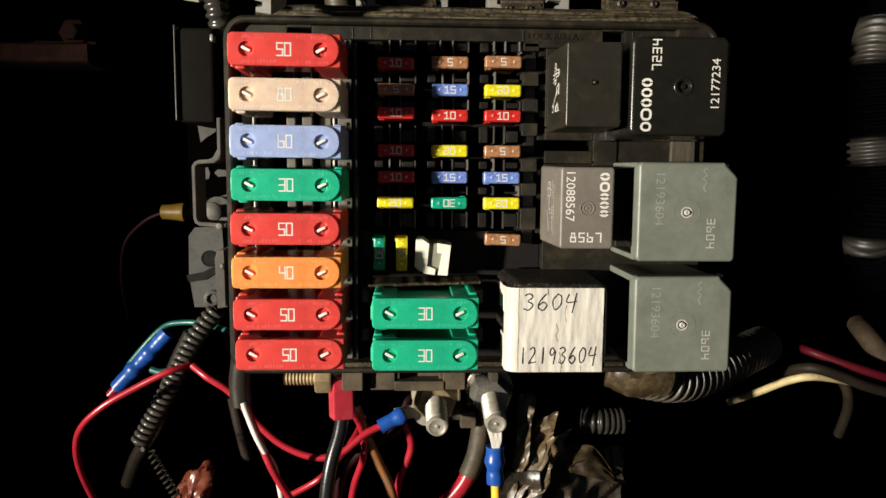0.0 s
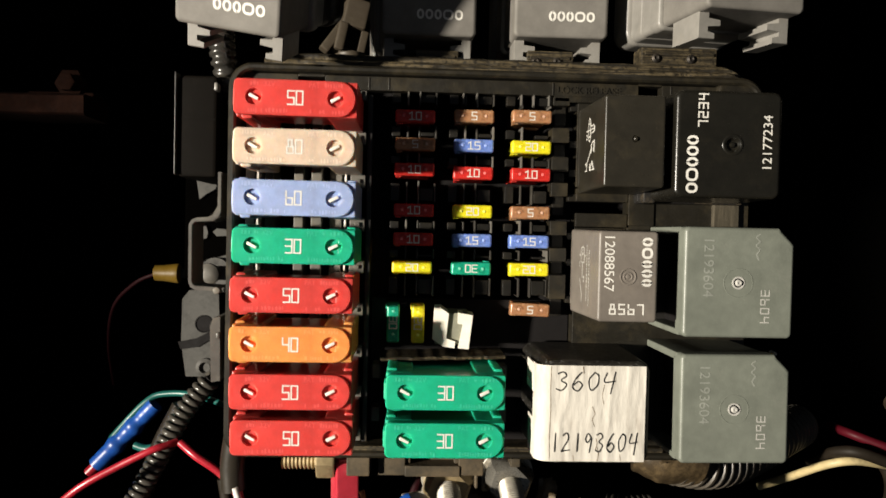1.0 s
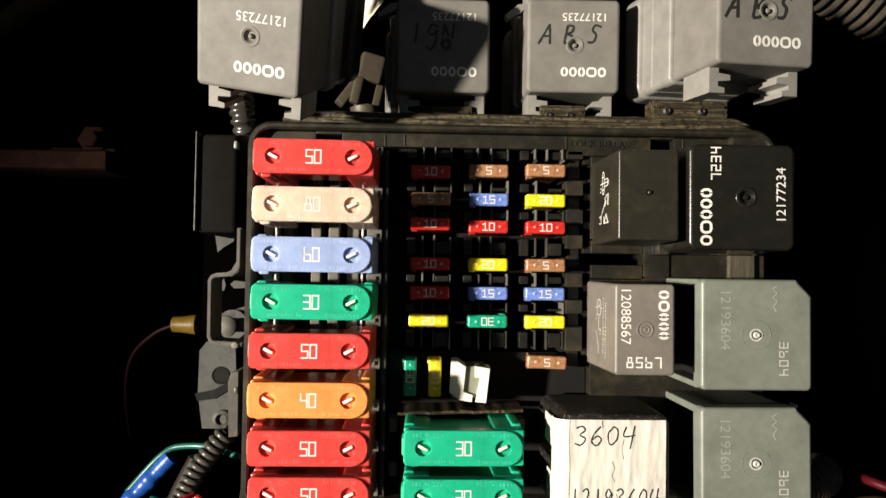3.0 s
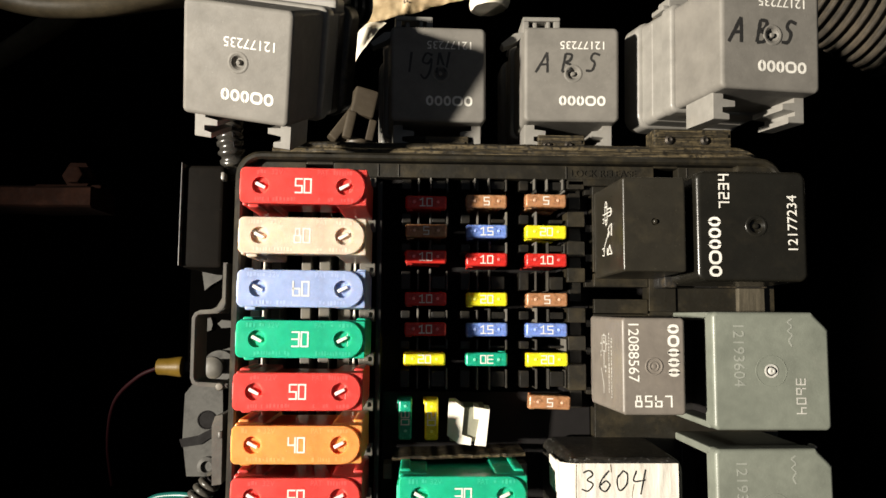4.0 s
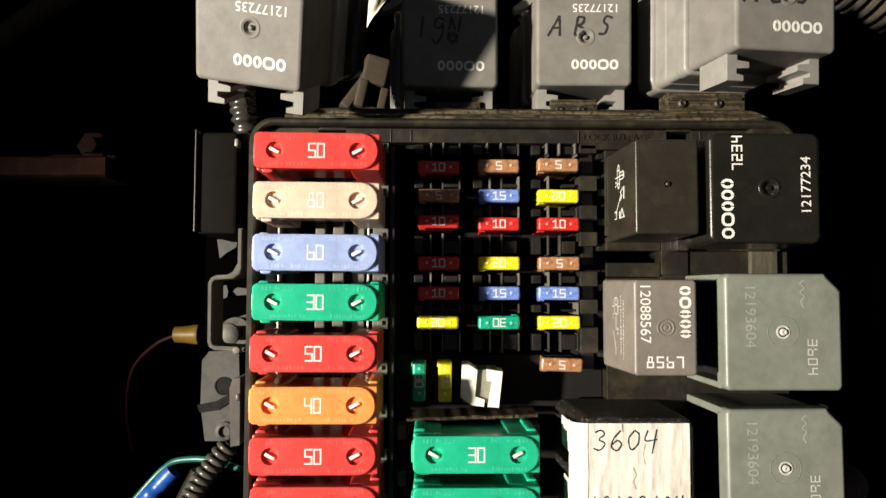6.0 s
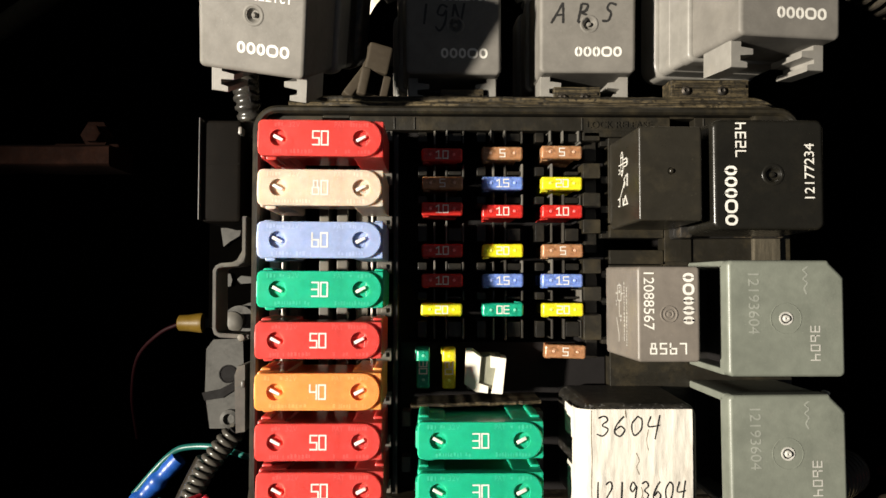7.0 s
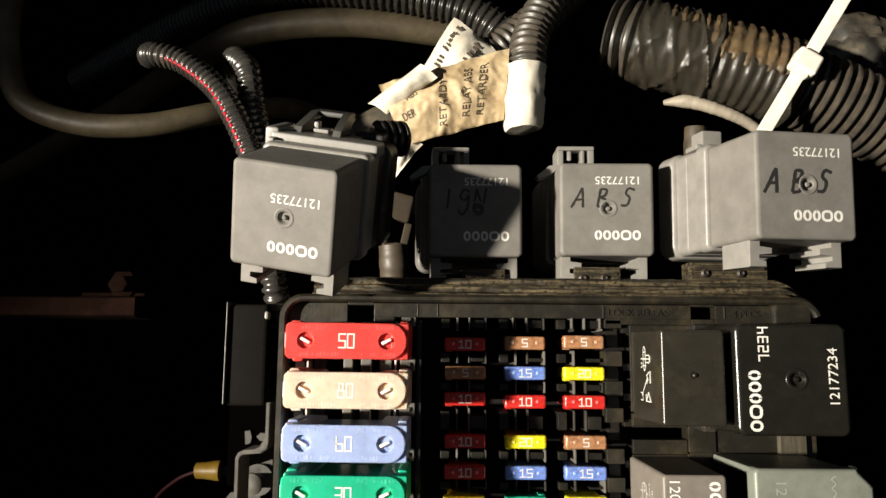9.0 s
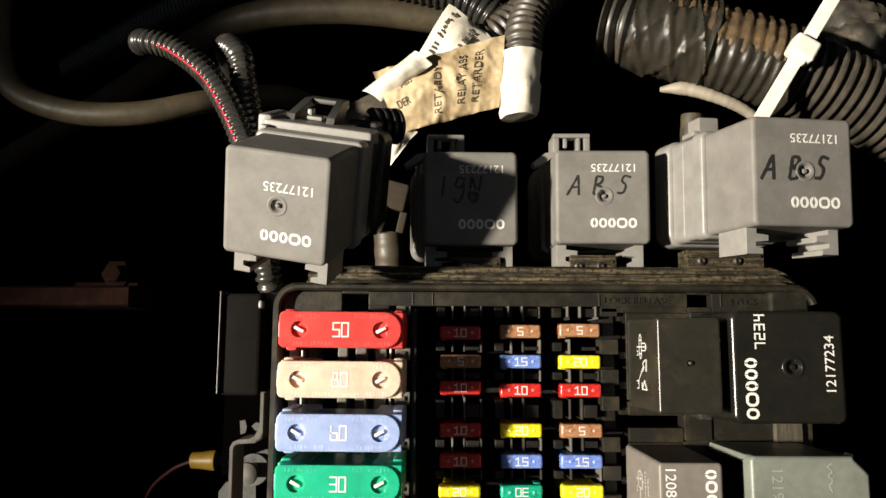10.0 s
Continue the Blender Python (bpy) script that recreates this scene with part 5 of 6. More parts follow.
clod = thing("taped_loom", "crumpled muddy tape bundle", "loom", at(149.6, 176.8, -84))
bm = bmesh.new()
bmesh.ops.create_icosphere(bm, subdivisions=4, radius=14)
for v in bm.verts:
    v.co *= 1 + 0.45 * noise.noise(v.co * 0.11) + 0.2 * abs(noise.noise(v.co * 0.3))
    v.co.x *= 1.3
part("wrap", bm, tape, clod, "", 30)

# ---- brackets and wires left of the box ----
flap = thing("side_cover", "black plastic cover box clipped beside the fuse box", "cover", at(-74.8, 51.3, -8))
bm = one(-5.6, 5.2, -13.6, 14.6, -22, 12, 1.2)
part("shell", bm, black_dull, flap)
part("lip", one(-6.1, -5.7, -13, 15, -8, 13.2, 0.2), black, flap, "thin lip, less black than the shell")
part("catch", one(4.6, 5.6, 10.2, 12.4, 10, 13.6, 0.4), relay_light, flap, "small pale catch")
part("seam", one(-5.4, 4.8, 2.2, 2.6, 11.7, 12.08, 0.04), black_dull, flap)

frame_bracket = thing("clip_bracket", "black moulded clip frame with worn grey edges beside the box", "bracket", at(-71, 17, 0))
bm = bmesh.new()


mitred(bm, [(3.4, 21.5), (3.4, 11.4), (3.0, 10.2), (1.6, 9.3), (-2.6, 9.0), (-3.7, 8.5), (-4.3, 7.4), (-4.2, -7.8), (-3.8, -9.0), (-2.8, -9.6), (4.4, -10.0)], 1.1, -3, 8)
bmesh.ops.bevel(bm, geom=[e for e in bm.edges if e.verts[0].co.z > 7 and e.verts[1].co.z > 7], offset=0.22, segments=2, affect="EDGES")
part("rim", bm, worn_edge, frame_bracket, "bent rim with bare worn edge")
bm = bmesh.new()
loft(bm, [[(x, y, z) for x, y in ((3.2, 13.6), (3.2, 9.6), (-0.6, 9.4), (1.4, 10.4))] for z in (2, 7.4)])
part("gusset", bm, worn_edge, frame_bracket, "small corner gusset")
part("pin", lathe(bmesh.new(), [(1.05, -6), (1.05, 8.2), (0.85, 8.5), (0.3, 8.6)], 18, Matrix.Translation((3.0, -10.2, 0))), rib_plastic, frame_bracket, "round pale pin")
tab = thing("clip_bracket", "narrow worn plastic tab standing beside the housing wall", "bracket", at(-68.4, -10, 0))
bm = bmesh.new()
loft(bm, [[(x, y, z) for x, y in ((-1.4, 6.8), (-0.6, 9.2), (1.3, 9.6), (1.5, -8.0), (-0.9, -8.4))] for z in (-16, 6, 7.6)])
part("tab", bm, worn_edge, tab)
part("rib", one(0.5, 1.5, 3.6, 5.4, 7.4, 8.4, 0.3), worn_edge, tab)
fixing = thing("screw", "dull screw head behind the clip frame", "screw", at(-86.9, 7.2, -56.0))
part("head", lathe(bmesh.new(), [(2.6, -8), (2.6, 0), (3.9, 0.2), (3.8, 1.8), (2.6, 2.8), (0.8, 3.0)], 20), rib_plastic, fixing)
part("washer", lathe(bmesh.new(), [(5.6, -9), (5.6, -8), (2.4, -7.9)], 24), bracket_grey, fixing)
backing = thing("steel_bracket", "grey backing plate with its shadows painted black", "bracket", at(-89.0, 18.7, -66.0))
part("plate", one(-10, 14, -14, 24, -3, -1.2, 0.4), shade_black, backing)
# grey patches paint the lit areas; the black plate between paints the shadow
for q in (((-3.8, 5.4), (-1.9, 5.7), (-1.2, 3.4), (-1.7, 1.2), (-3.4, 0.6)), ((0.6, 3.6), (2.0, 4.9), (6.6, 4.5), (6.7, 2.3), (2.1, 2.0)), ((2.8, -6.1), (6.9, -4.7), (7.1, -10.1), (5.2, -12.8), (2.5, -10.1)), ((3.2, -12.8), (7.2, -12.8), (7.3, -16.1), (3.9, -16.2)), ((-5.6, 22.3), (1.8, 22.4), (1.5, 20.3), (-2.3, 18.0), (-4.6, 16.0))):
    bm = bmesh.new()
    loft(bm, [[(x, y, -1.5) for x, y in q], [(x, y, -0.2) for x, y in q], [(x * 0.96, y * 0.96, 0) for x, y in q]])
    part("lit_patch", bm, plate_grey, backing, "light grey patch painted as lit plate")

plate = thing("steel_bracket", "grey lower bracket plate with bolt holes", "bracket", at(-98, -16, -88))
bm = bmesh.new()
q = [(-7.7, 11), (-5, 14.6), (6.5, 15), (8, -20), (-6, -20), (-8, -6)]
loft(bm, [[(x, y, -2) for x, y in q], [(x, y, 0) for x, y in q]])
part("plate", bm, plate_grey, plate)
# no hole is cut: a near-black disc paints its shade
bm = lathe(bmesh.new(), [(3.6, 0.02), (3.6, 0.35), (3.2, 0.4), (3.0, 0.1)], 22, Matrix.Translation((1.0, 1.2, 0)))
part("hole_shade", bm, pit, plate, "near-black disc for the shaded bolt hole")
bm = bmesh.new()
loft(bm, [[(x, y, z) for x, y in ((-9, -6), (-2, -4.6), (7, 0), (7.6, -2.4), (-1, -8), (-8, -9))] for z in (0.3, 0.7)])
part("dark_streak", bm, pit, plate, "dark streak across the plate")
bm = lathe(bmesh.new(), [(3.6, 0), (3.6, 2), (2.2, 2.6), (1.8, 1.2)], 18, Matrix.Translation((2, -16, 0)))
part("bolt", bm, bracket_grey, plate)

cap = cable("crimp_terminal", "grubby yellow crimped terminal on a thin red wire darkened for shade", "terminal", "", wire_maroon, pts=((-121.4, 4.1, -106), (-132, -0.6, -110), (-144.8, -11.8, -120), (-151.6, -30.5, -132), (-153.6, -51.4, -144)), r=0.8, part_name="wire")
o = cap.matrix_world.inverted() @ FRONT
part("barrel", lathe(bmesh.new(), [(2.2, 0), (3.3, 0.6), (3.4, 4), (4.1, 9), (4.1, 10.4), (3.0, 11)], 20, Matrix.Translation((-1.5, 0, 0)) @ Matrix.Rotation(radians(90), 4, "Y")), cap_yellow, cap, "yellow plastic barrel")
part("tongue", one(8, 21, -2, 2, -1, 0.4, 0.3), painted, cap)

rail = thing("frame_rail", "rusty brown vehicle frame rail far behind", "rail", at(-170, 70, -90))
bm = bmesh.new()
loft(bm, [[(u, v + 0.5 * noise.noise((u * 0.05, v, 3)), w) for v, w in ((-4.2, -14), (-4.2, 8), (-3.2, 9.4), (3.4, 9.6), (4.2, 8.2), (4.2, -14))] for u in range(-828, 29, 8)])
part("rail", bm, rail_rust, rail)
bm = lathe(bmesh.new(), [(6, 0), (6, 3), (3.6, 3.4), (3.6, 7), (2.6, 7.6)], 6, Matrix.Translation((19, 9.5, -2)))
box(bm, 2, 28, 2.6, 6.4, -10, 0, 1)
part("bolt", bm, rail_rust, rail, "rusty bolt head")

# ---- wires under the box ----
coil = thing("coiled_cable", "black coiled spiral wrap hanging beside the box", "cable", at(-86.1, -30.9, -58))
pts = [(0, 0, 0), (-5.4, -6.5, 0), (-11.3, -15, 0), (-18.8, -30, 0), (-25.8, -43, 0), (-32.8, -55.4, 0)]
part("spiral", helix(bmesh.new(), pts, 2.95, 1.05, 2.75), coil_black, coil, "", 60)
part("core", tube(bmesh.new(), pts, 2.1, 12), pit, coil)
thin = thing("coiled_cable", "thin black coiled cord hanging in the dark", "cable", at(-105.7, -79.8, -34))
part("spiral", helix(bmesh.new(), [(0, 0, 0), (4, -8, 0), (9, -20, -2), (12, -34, -4)], 1.5, 0.45, 2.2), cable_dark, thin, "", 60)

cable("wire", "red insulated wire looping out of the harness", "wire", "wires", wire_red, pts=((-94.7, -50.6, -47), (-97.7, -51.2, -44), (-101.7, -52.2, -42), (-113, -57.9, -42), (-125.4, -65.1, -42), (-134.7, -73.8, -44), (-139, -84.2, -48), (-139.3, -98.6, -54), (-134.6, -123.4, -64)), r=1.25)
cable("wire", "red insulated wire hanging in a shallow curve", "wire", "wires", wire_red, pts=((-92.6, -50.1, -44), (-86.4, -53.8, -41), (-77.2, -59.9, -40), (-67.9, -70.4, -38), (-57.7, -78.6, -36), (-45.4, -82.6, -34), (-36.2, -80.5, -33), (-31.1, -76.8, -33.4), (-27.5, -73.9, -34), (-23.4, -71.7, -34.4), (-21, -70.8, -34.4)), r=1.35)
cable("wire", "red insulated wire crossing below the terminals", "wire", "wires", wire_red, pts=((-72.5, -114.7, -52), (-60.1, -104.3, -46), (-45.6, -93.9, -40), (-38.5, -87.8, -44), (-32.5, -80.6, -48), (-28.6, -74.6, -56)), r=1.2)
cable("wire", "red insulated wire dropping from the terminal boot", "wire", "wires", wire_red, pts=((-32.9, -56.9, -24), (-31.1, -65.1, -32), (-28.6, -73.4, -38), (-28.3, -85.6, -42), (-32.5, -100, -46), (-35.7, -122.6, -50)), r=1.35)
cable("wire", "red wire darkened for shade among the hanging wires", "wire", "wires", wire_maroon, pts=((-11, -61.1, -44), (-15.1, -75.4, -46), (-27.3, -83.7, -46), (-36.5, -93.9, -46), (-39.7, -112.4, -50)), r=1.8)
cable("wire", "red wire among the hanging wires", "wire", "wires", wire_red, pts=((-16.2, -71.4, -50), (-12.1, -77.5, -50), (-10.1, -85.7, -50), (-15.3, -102.1, -52), (-17.4, -122.6, -54)), r=1.5)
cable("wire", "brown insulated wire hanging below the box", "wire", "wires", wire_brown, pts=((-31.4, -67.3, -46), (-27.9, -76.5, -44), (-23.2, -87.7, -44), (-18.2, -100, -46), (-15.2, -118.4, -50)), r=1.9)
sleeve = cable("taped_cable", "black taped cable with red and white wires leaving it", "cable", "wires", tape_dark, pts=((-66.3, -30.5, -18), (-68.4, -42.7, -19), (-69.4, -50.9, -20), (-68.9, -58, -20)), r=3.8, part_name="tape_sleeve")
strand(sleeve, "white_wire", wire_white, ((-67.9, -56, -17), (-66.3, -60.6, -16.6), (-63.3, -67.6, -15.6), (-60.7, -74.3, -17.6), (-58.4, -83.5, -24), (-56.6, -102, -30)), 1.05, "white wire")
strand(sleeve, "red_wire", wire_red, ((-67.8, -57, -20), (-66, -62.1, -19.4), (-62.7, -70.2, -18.6), (-58.1, -80.4, -17), (-51.7, -93.6, -20), (-43.2, -107.9, -24)), 1.3, "red wire")
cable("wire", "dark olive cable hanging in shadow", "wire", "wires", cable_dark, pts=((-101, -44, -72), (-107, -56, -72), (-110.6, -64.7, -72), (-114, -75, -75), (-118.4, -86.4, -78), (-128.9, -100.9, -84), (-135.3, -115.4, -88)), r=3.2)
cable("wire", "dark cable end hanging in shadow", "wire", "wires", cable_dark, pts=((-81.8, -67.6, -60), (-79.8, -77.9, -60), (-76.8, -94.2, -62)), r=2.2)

butt = thing("butt_splice", "blue heat-shrink butt splice on teal and red wires", "splice", at(-124.5, -57.6, -82, 0, 0, 47))
part("sleeve", tube(bmesh.new(), [(-17, 0, 0), (-6, 0, 0), (5, 0, 0), (16, 0, 0)], 3.1, 18, 0.8, lambda s: 1.06 + 0.2 * math.exp(-((s - 11) / 1.8) ** 2) + 0.2 * math.exp(-((s - 21) / 1.8) ** 2) - 0.14 * math.exp(-((s - 14.4) / 1.3) ** 2) - 0.14 * math.exp(-((s - 24.4) / 1.4) ** 2) + 0.06 * noise.noise((s * 0.6, 3, 1))), crimp_blue, butt, "", 60)
part("red_wire", tube(bmesh.new(), [(-21.5, 0, 0), (-19, 0, 0), (-15, 0, 0)], 2.0, 12), wire_red, butt)
part("teal_wire", tube(bmesh.new(), [(-6, 3.2, -1), (6, 3.6, 0), (14, 3.4, 0), (20, 1.4, 0), (29, -7, 3), (38, -19, 12), (44, -28, 20)], 1.2, 12), wire_teal, butt)
cable("wire", "teal insulated wire with a cut end", "wire", "wires", wire_teal, pts=((-118.6, -59.8, -74), (-113.6, -60.8, -73), (-107.6, -58.4, -72), (-100.6, -51.4, -72), (-90.4, -36.6, -66)), r=1.5)
bag = thing("wire_end_cover", "crumpled translucent orange cap over a wire end", "cover", at(-95, -103.5, -50, 0, 0, -25))
bm = bmesh.new()
bmesh.ops.create_icosphere(bm, subdivisions=4, radius=6)
for v in bm.verts:
    v.co *= 1 + 0.35 * noise.noise(v.co * 0.3) + 0.2 * abs(noise.noise(v.co * 0.8))
    v.co.y *= 1.9
part("cap", bm, orange_cap, bag, "", 25)

boot = thing("terminal_boot", "pink-red insulated spade terminal on a black wire", "terminal", at(-33.7, -53.3, -12, -8, 18, -1))
bm = one(-3.5, 3.5, -6.6, 7.2, -4.4, 3.4, 0.7)
box(bm, -2.3, 2.3, -7.6, -5.4, -3, 2, 0.6)
box(bm, -2.6, 2.6, 6.6, 8, -3.4, 2.4, 0.4)
part("boot", bm, pink, boot)
part("blade", one(-2.6, 2.6, 6, 13, -1.6, -0.6, 0.2), zinc, boot)
part("wire", tube(bmesh.new(), [(0.4, -4, 0), (-1.0, -11, 1), (-4.4, -22, 1), (-6.2, -36, 0), (-7, -60, -2)], 2.35, 14), wire_black, boot, "black wire")

spare = thing("terminal_bolt", "dull brass bolt and nut under the box", "bolt", at(-42.3, -45.7, -12) @ Matrix.Scale(1.15, 4))
bm = lathe(bmesh.new(), [(2.0, -9)] + [p for k in range(9) for p in ((2.4, -9 + k), (2.0, -8.5 + k))] + [(2.4, 0)], 18, Matrix.Rotation(radians(90), 4, "Y"))
part("thread", bm, brass, spare)
bm = lathe(bmesh.new(), [(4.2, 0), (4.6, 0.5), (4.6, 4.2), (4.2, 4.8)], 6, Matrix.Rotation(radians(90), 4, "Y"))
part("nut", bm, brass, spare)
part("plate", one(8, 14, -3, 4, -5, 4, 0.4), grime, spare)

bus = thing("terminal_bracket", "grimy brown plastic terminal bracket under the box", "bracket", at(-7.4, -46.6, -12))
bm = bmesh.new()
for u0, u1, v0, v1, w0, w1 in ((-16.4, -8.2, -3.4, 3.4, -8, 1), (-8.4, 8.4, -3.6, -0.2, -8, 1.6), (8, 15.6, -3.4, 3.4, -8, 1), (-8.4, -6.6, 0, 3.6, -8, 0), (6.6, 8.4, 0, 3.6, -8, 0), (13.2, 14.2, -8, -3, -4, -1), (-16, 15, -4.4, 3.2, -12, -5)):
    box(bm, u0, u1, v0, v1, w0, w1, 0.45)
part("body", bm, grime, bus)
part("pin", one(24, 27, -1, 5, -6, 0, 0.4), grime, bus)


def stud(u, v, w, tilt, plated, nut_mat, label):
    s = thing("terminal_stud", label, "stud", at(u, v, w, tilt, 0, 0), "terminal studs")
    prof = [(3.8, 0)]
    for k in range(14):
        prof += [(4.0, 6 + 1.2 * k), (3.98, 6.3 + 1.2 * k), (3.4, 6.8 + 1.2 * k), (3.45, 6.95 + 1.2 * k)]
    prof += [(3.9, 23.2), (3.5, 24.4), (2.9, 24.5), (2.2, 24.1), (0.8, 24.1), (0.4, 24.6)]
    part("bolt", lathe(bmesh.new(), prof, 22), plated, s)
    bm = lathe(bmesh.new(), [(7.8, -0.6), (8.6, 0.4), (8.6, 5.4), (7.0, 7.6), (4.4, 8.0)], 6, Matrix.Rotation(radians(14), 4, "Z"))
    part("nut", bm, nut_mat, s)
    part("washer", lathe(bmesh.new(), [(8.8, -2.4), (9.0, -2.0), (9.0, -0.8), (8.6, -0.5)], 30), plated, s)
    return s


stud(-1.0, -60.6, -40, 10, zinc, brass, "zinc-plated terminal stud with a dull brass nut")
stud(19.6, -58.6, -40, 13, zinc, dark_steel, "zinc-plated terminal stud with a steel nut")
ring = thing("ring_terminal", "blue insulated ring terminal crimped on a red wire", "terminal", at(-2.4, -65.3, -38, 0, 0, 10))
bm = bmesh.new()
q, i = pill(15, 13, 6, 6), pill(15, 13, 6, 6, 3.2)
loft(bm, [[(x, y, z) for x, y in a] for a, z in ((q, -1), (q, 0.4), (i, 0.4), (i, -1))], False)
box(bm, -14, -6, -2.4, 2.4, -1, 0.6, 0.3)
part("ring", bm, zinc, ring)
part("sleeve", tube(bmesh.new(), [(-20, -2.4, 3.8), (-16, -1.2, 3.2), (-10.6, 0.4, 2.4)], 3.0, 16, 0.6, lambda s: 0.92 + 0.16 * math.exp(-((s - 8.5) / 2) ** 2) - 0.05 * math.exp(-((s - 5.4) / 1.2) ** 2)), crimp_blue, ring, "blue crimp sleeve", 60)
lug = thing("cable_lug", "heavy red cable with a grey sleeve lugged to the stud", "cable", at(16.4, -65.1, -44))
part("sleeve", tube(bmesh.new(), [(0.6, -1, 0), (0.4, -9, 2), (-1.4, -19, 4), (-4.6, -27, 5)], 3.8, 16), grime, lug, "grey-black sleeve", 60)
part("red_wire", tube(bmesh.new(), [(-3.6, -25, 5), (-7, -31, 5.4), (-13, -38, 5), (-22, -46, 4), (-32, -54, 2)], 3.1, 16), wire_red, lug, "red cable", 60)
part("tongue", one(-5, 5, -2, 9, -2, 0.4, 0.4), zinc, lug)
lead = thing("butt_splice", "blue crimp sleeve joining bare strands to a yellow wire", "splice", at(20.7, -83.4, -28))
part("sleeve", tube(bmesh.new(), [(0, 7, 0), (0, 0, 0), (0.3, -7, 0)], 3.2, 18, 0.5, lambda s: 1 + 0.2 * math.exp(-((s - 5.6) / 1.8) ** 2) - 0.1 * math.exp(-((s - 9) / 1.2) ** 2) + 0.08 * math.exp(-(s / 1.2) ** 2)), crimp_blue, lead, "", 60)
part("yellow_wire", tube(bmesh.new(), [(0.3, -6, 0), (0.7, -16, 0), (1.2, -40, -2)], 1.7, 12), wire_yellow, lead, "yellow wire")
for k in range(9):
    a = (k - 4) * 0.62
    part("strand", tube(bmesh.new(), [(0.3 * a, 6, 1.5), (0.7 * a, 10.5, 2.6), (1.0 * a - 1.2, 17, 3.2 + 0.3 * (k % 3))], 0.42, 6), bright, lead, "bare bright strand")
post = thing("plastic_lug", "grey-brown plastic lugs beside the studs", "bracket", at(8.4, -68.1, -40))
bm = one(-5, 1, -2, 3, -6, 2, 0.6)
box(bm, 0, 6, -4.5, 2, -6, 4, 0.7)
part("lug", bm, grime, post)

low = cable("conduit", "thick muddy corrugated conduit under the relays", "conduit", "corrugated conduits", loom_dusty, kind="conduit",
            pts=((83.9, -57.9, -56.0), (96.8, -61.5, -62.0), (110.6, -62.4, -70.0), (125.8, -60.7, -80.0), (142.9, -58.7, -94.0), (159.0, -58.9, -110.0)), r=9.6, pitch=4.2, deep=0.26, n=24)
o = low.matrix_world.inverted() @ FRONT
part("tape_wrap", tube(bmesh.new(), [tuple(o @ (Vector(p) * MM) / MM) for p in ((70, -54, -58), (78, -55.6, -56), (84, -56.4, -56.4), (91, -57.2, -58.4))], 10.7, 30, 0.8, lambda s: 0.8 + 0.2 * min(1, s / 9) + 0.035 * noise.noise((s * 0.5, 1, 4))), tape_brown, low, "muddy brown tape wrap", 40)
part("torn_edge", crumpled(12, 8, [tuple(o @ (Vector(p) * MM) / MM) for p in ((70, -46, -47), (90, -45, -46), (91, -52, -45), (74, -56, -44))], 1.6, 33), tape_brown, low, "torn tape edge", 30)
cable("conduit", "short black corrugated conduit stub", "conduit", "corrugated conduits", loom_black, kind="conduit", pts=((60.8, -78.4, -62), (65.9, -78.3, -60), (74, -78.3, -60), (77.1, -78.1, -60)), r=5.4, pitch=2.3, deep=0.26, n=18)
cable("wire", "cream insulated cable bowing out of the dark", "wire", "wires", wire_cream, pts=((153.7, -94.0, -132.0), (161.8, -83.4, -116.0), (165.6, -72.5, -97.0), (174.8, -69.2, -92.0), (191.9, -72.6, -98.0), (211.9, -79.3, -112.0)), r=1.8)
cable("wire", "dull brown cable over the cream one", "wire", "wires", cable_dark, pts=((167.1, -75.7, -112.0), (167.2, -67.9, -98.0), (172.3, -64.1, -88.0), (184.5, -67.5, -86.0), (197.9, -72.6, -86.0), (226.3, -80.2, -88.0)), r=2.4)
cable("wire", "red wire darkened for shade running out of the dark", "wire", "wires", wire_crimson, pts=((175.4, -59.4, -112.0), (177.2, -59.5, -100.0), (184.8, -62.0, -94.0), (194.6, -65.0, -90.0), (206.3, -68.4, -88.0), (225.8, -73.8, -88.0)), r=2.0)
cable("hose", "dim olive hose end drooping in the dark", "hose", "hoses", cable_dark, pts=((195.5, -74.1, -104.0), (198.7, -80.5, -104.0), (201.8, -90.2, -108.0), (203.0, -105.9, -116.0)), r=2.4)
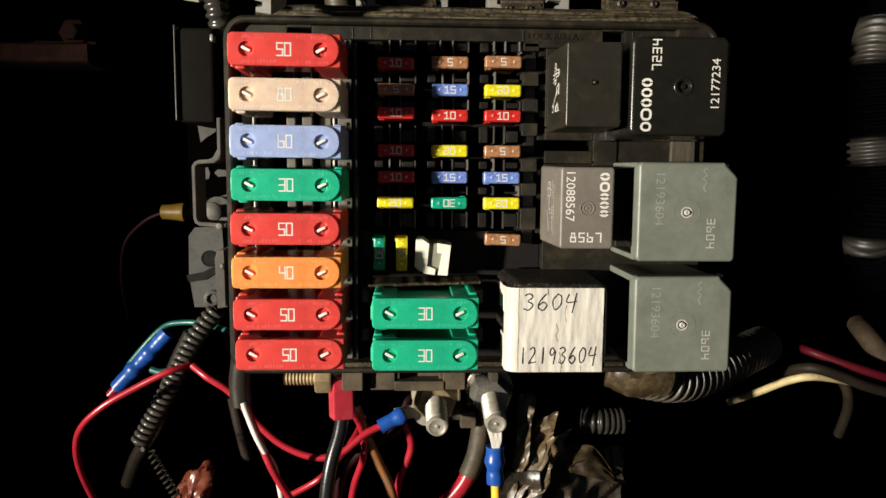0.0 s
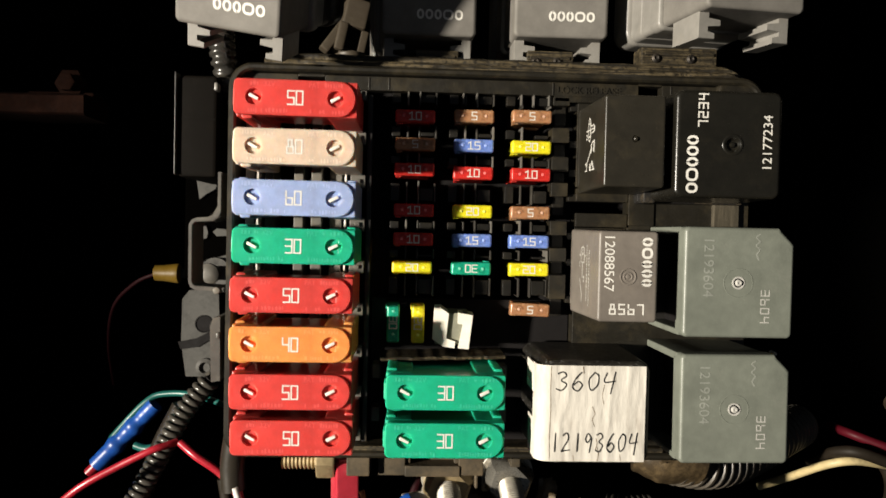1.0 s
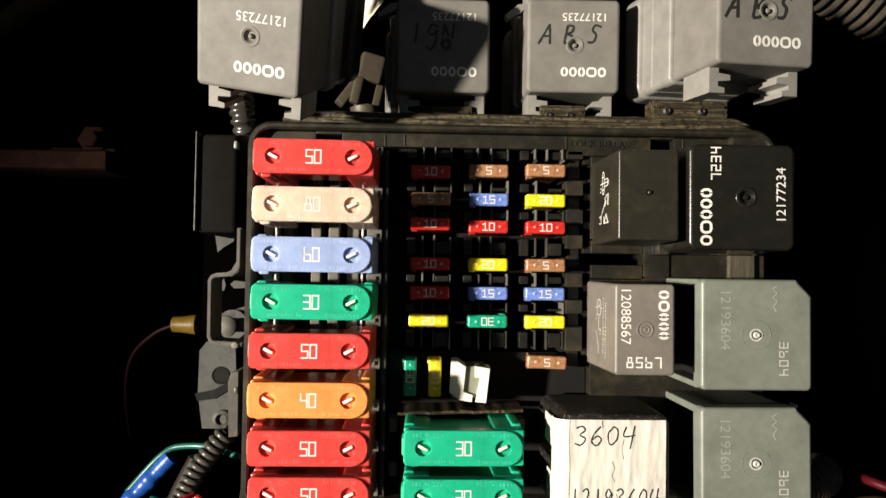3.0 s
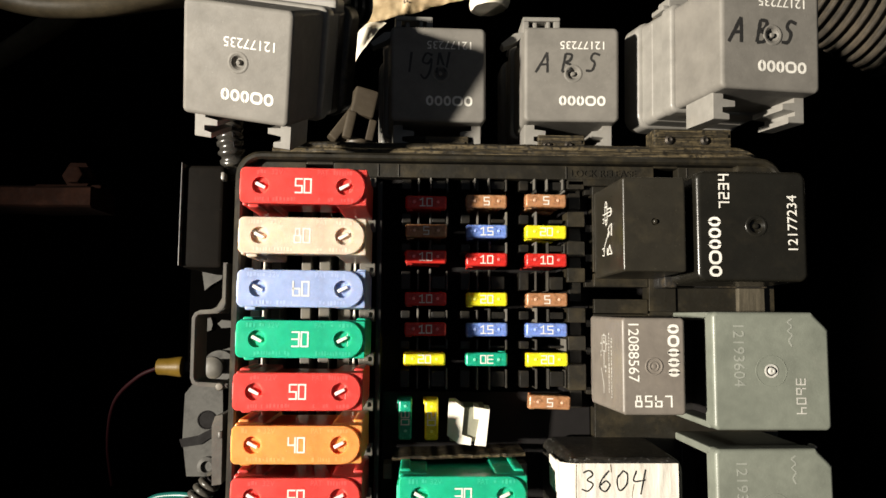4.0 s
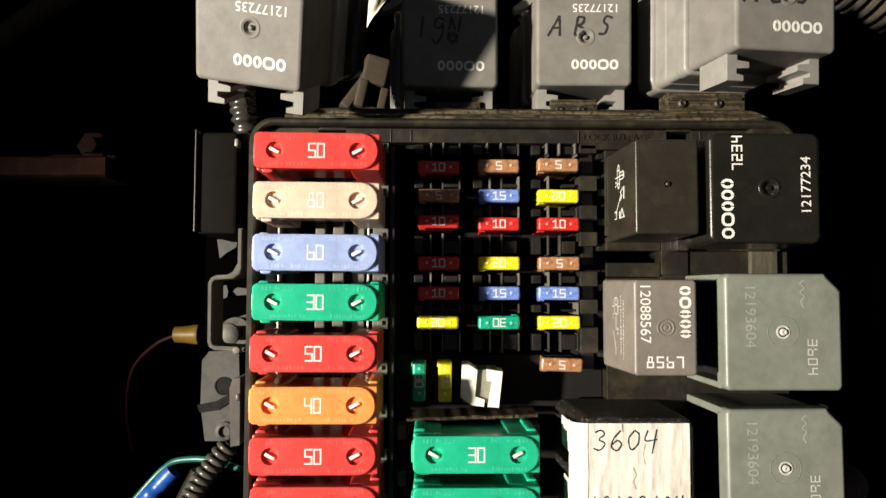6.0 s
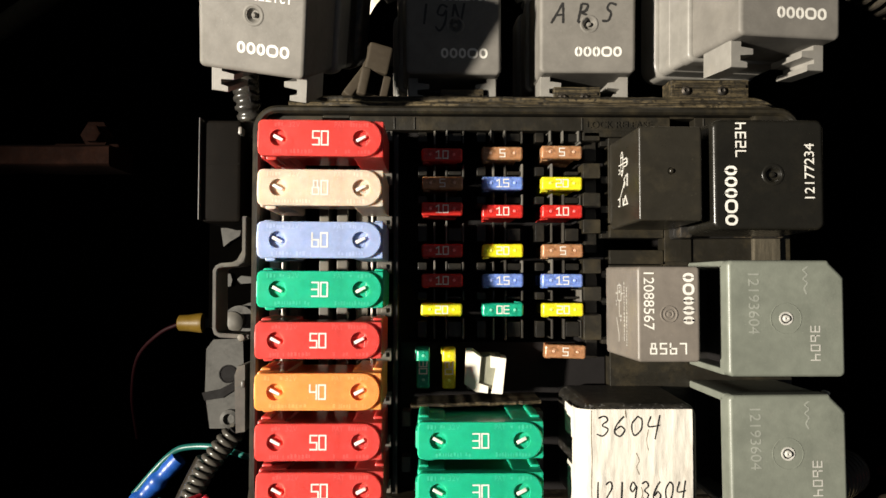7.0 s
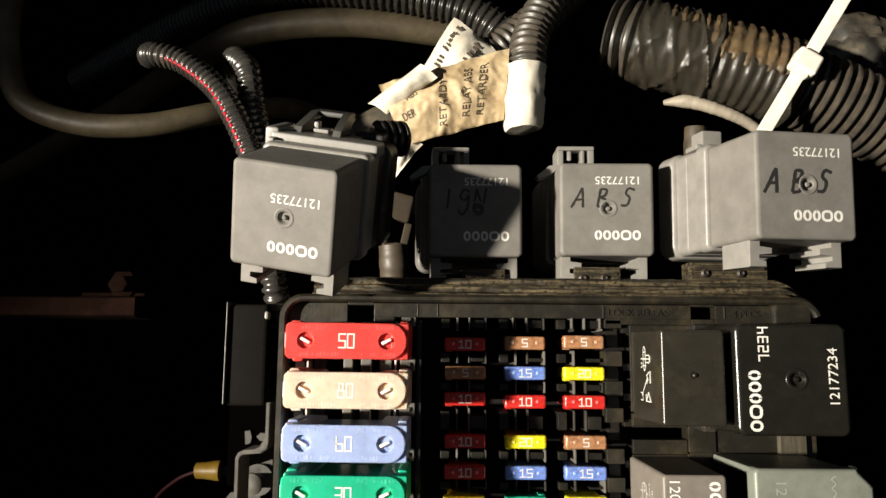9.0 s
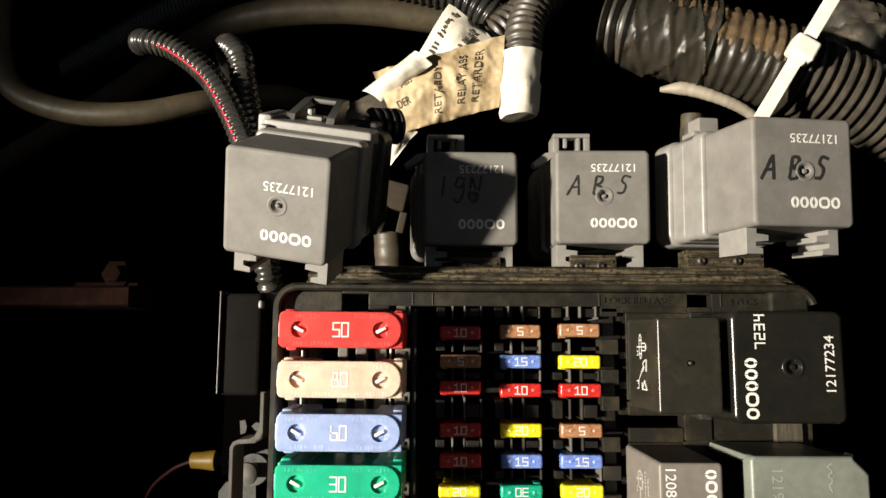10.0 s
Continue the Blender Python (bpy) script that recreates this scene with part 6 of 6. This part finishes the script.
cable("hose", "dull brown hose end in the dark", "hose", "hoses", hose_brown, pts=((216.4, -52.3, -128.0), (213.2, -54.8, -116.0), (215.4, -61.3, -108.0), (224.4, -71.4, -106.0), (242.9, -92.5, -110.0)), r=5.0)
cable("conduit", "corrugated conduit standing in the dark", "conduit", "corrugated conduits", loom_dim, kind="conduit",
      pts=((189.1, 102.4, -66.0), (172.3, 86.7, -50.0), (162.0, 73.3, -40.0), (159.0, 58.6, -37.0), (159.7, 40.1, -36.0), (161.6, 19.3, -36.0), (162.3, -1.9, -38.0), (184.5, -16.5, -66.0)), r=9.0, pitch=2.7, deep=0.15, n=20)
wad = thing("plastic_wrap", "crumpled black plastic wrap and muddy tape in the harness", "wrap", at(49, -99, -60))
part("wrap", crumpled(46, 38, ((-16, 12, 0), (30, 8, -8), (30, -44, -6), (-26, -48, 4)), 7, 2, 0.55), wrap_black, wad, "", 30)
part("under_fold", crumpled(24, 20, ((-28, 2, 0), (-8, 4, 10), (-4, -38, 10), (-30, -42, 2)), 6, 25, 0.6), wrap_black, wad, "", 30)
bm = bmesh.new()
rows = []
for i in range(19):
    row = []
    for j in range(13):
        a, b = i / 18, j / 12
        p = Vector((4 + 23 * a, 4 + 13 * math.sin(math.pi * min(1, a * 1.15) ** 0.8) * b * (1 - 0.25 * a) - 5 * a, 13 - 4 * b + 2.2 * noise.noise((a * 5, b * 4, 7))))
        row.append(bm.verts.new(p))
    rows.append(row)
for ra, rb in zip(rows, rows[1:]):
    for j in range(12):
        bm.faces.new((ra[j], rb[j], rb[j + 1], ra[j + 1]))
bmesh.ops.solidify(bm, geom=list(bm.faces), thickness=0.3)
part("flap", bm, tape_brown, wad, "brown folded flap standing up", 40)
torn = thing("torn_tape", "torn strips of muddy tape hanging by the studs", "tape", at(32.6, -79, -58))
for k, q in enumerate((((1, 14, 0), (7, 13, 1), (4, -12, 6), (-4, -34, 5)), ((9, 2, -2), (17, 6, 0), (12, -12, 6), (-2, -32, 5)), ((15, -4, 2), (21, 0, 3), (10, -24, 8), (2, -30, 6)))):
    part("strip", crumpled(8, 26, q, 2.4, 40 + k, 1.4), tape_brown, torn, "", 30)
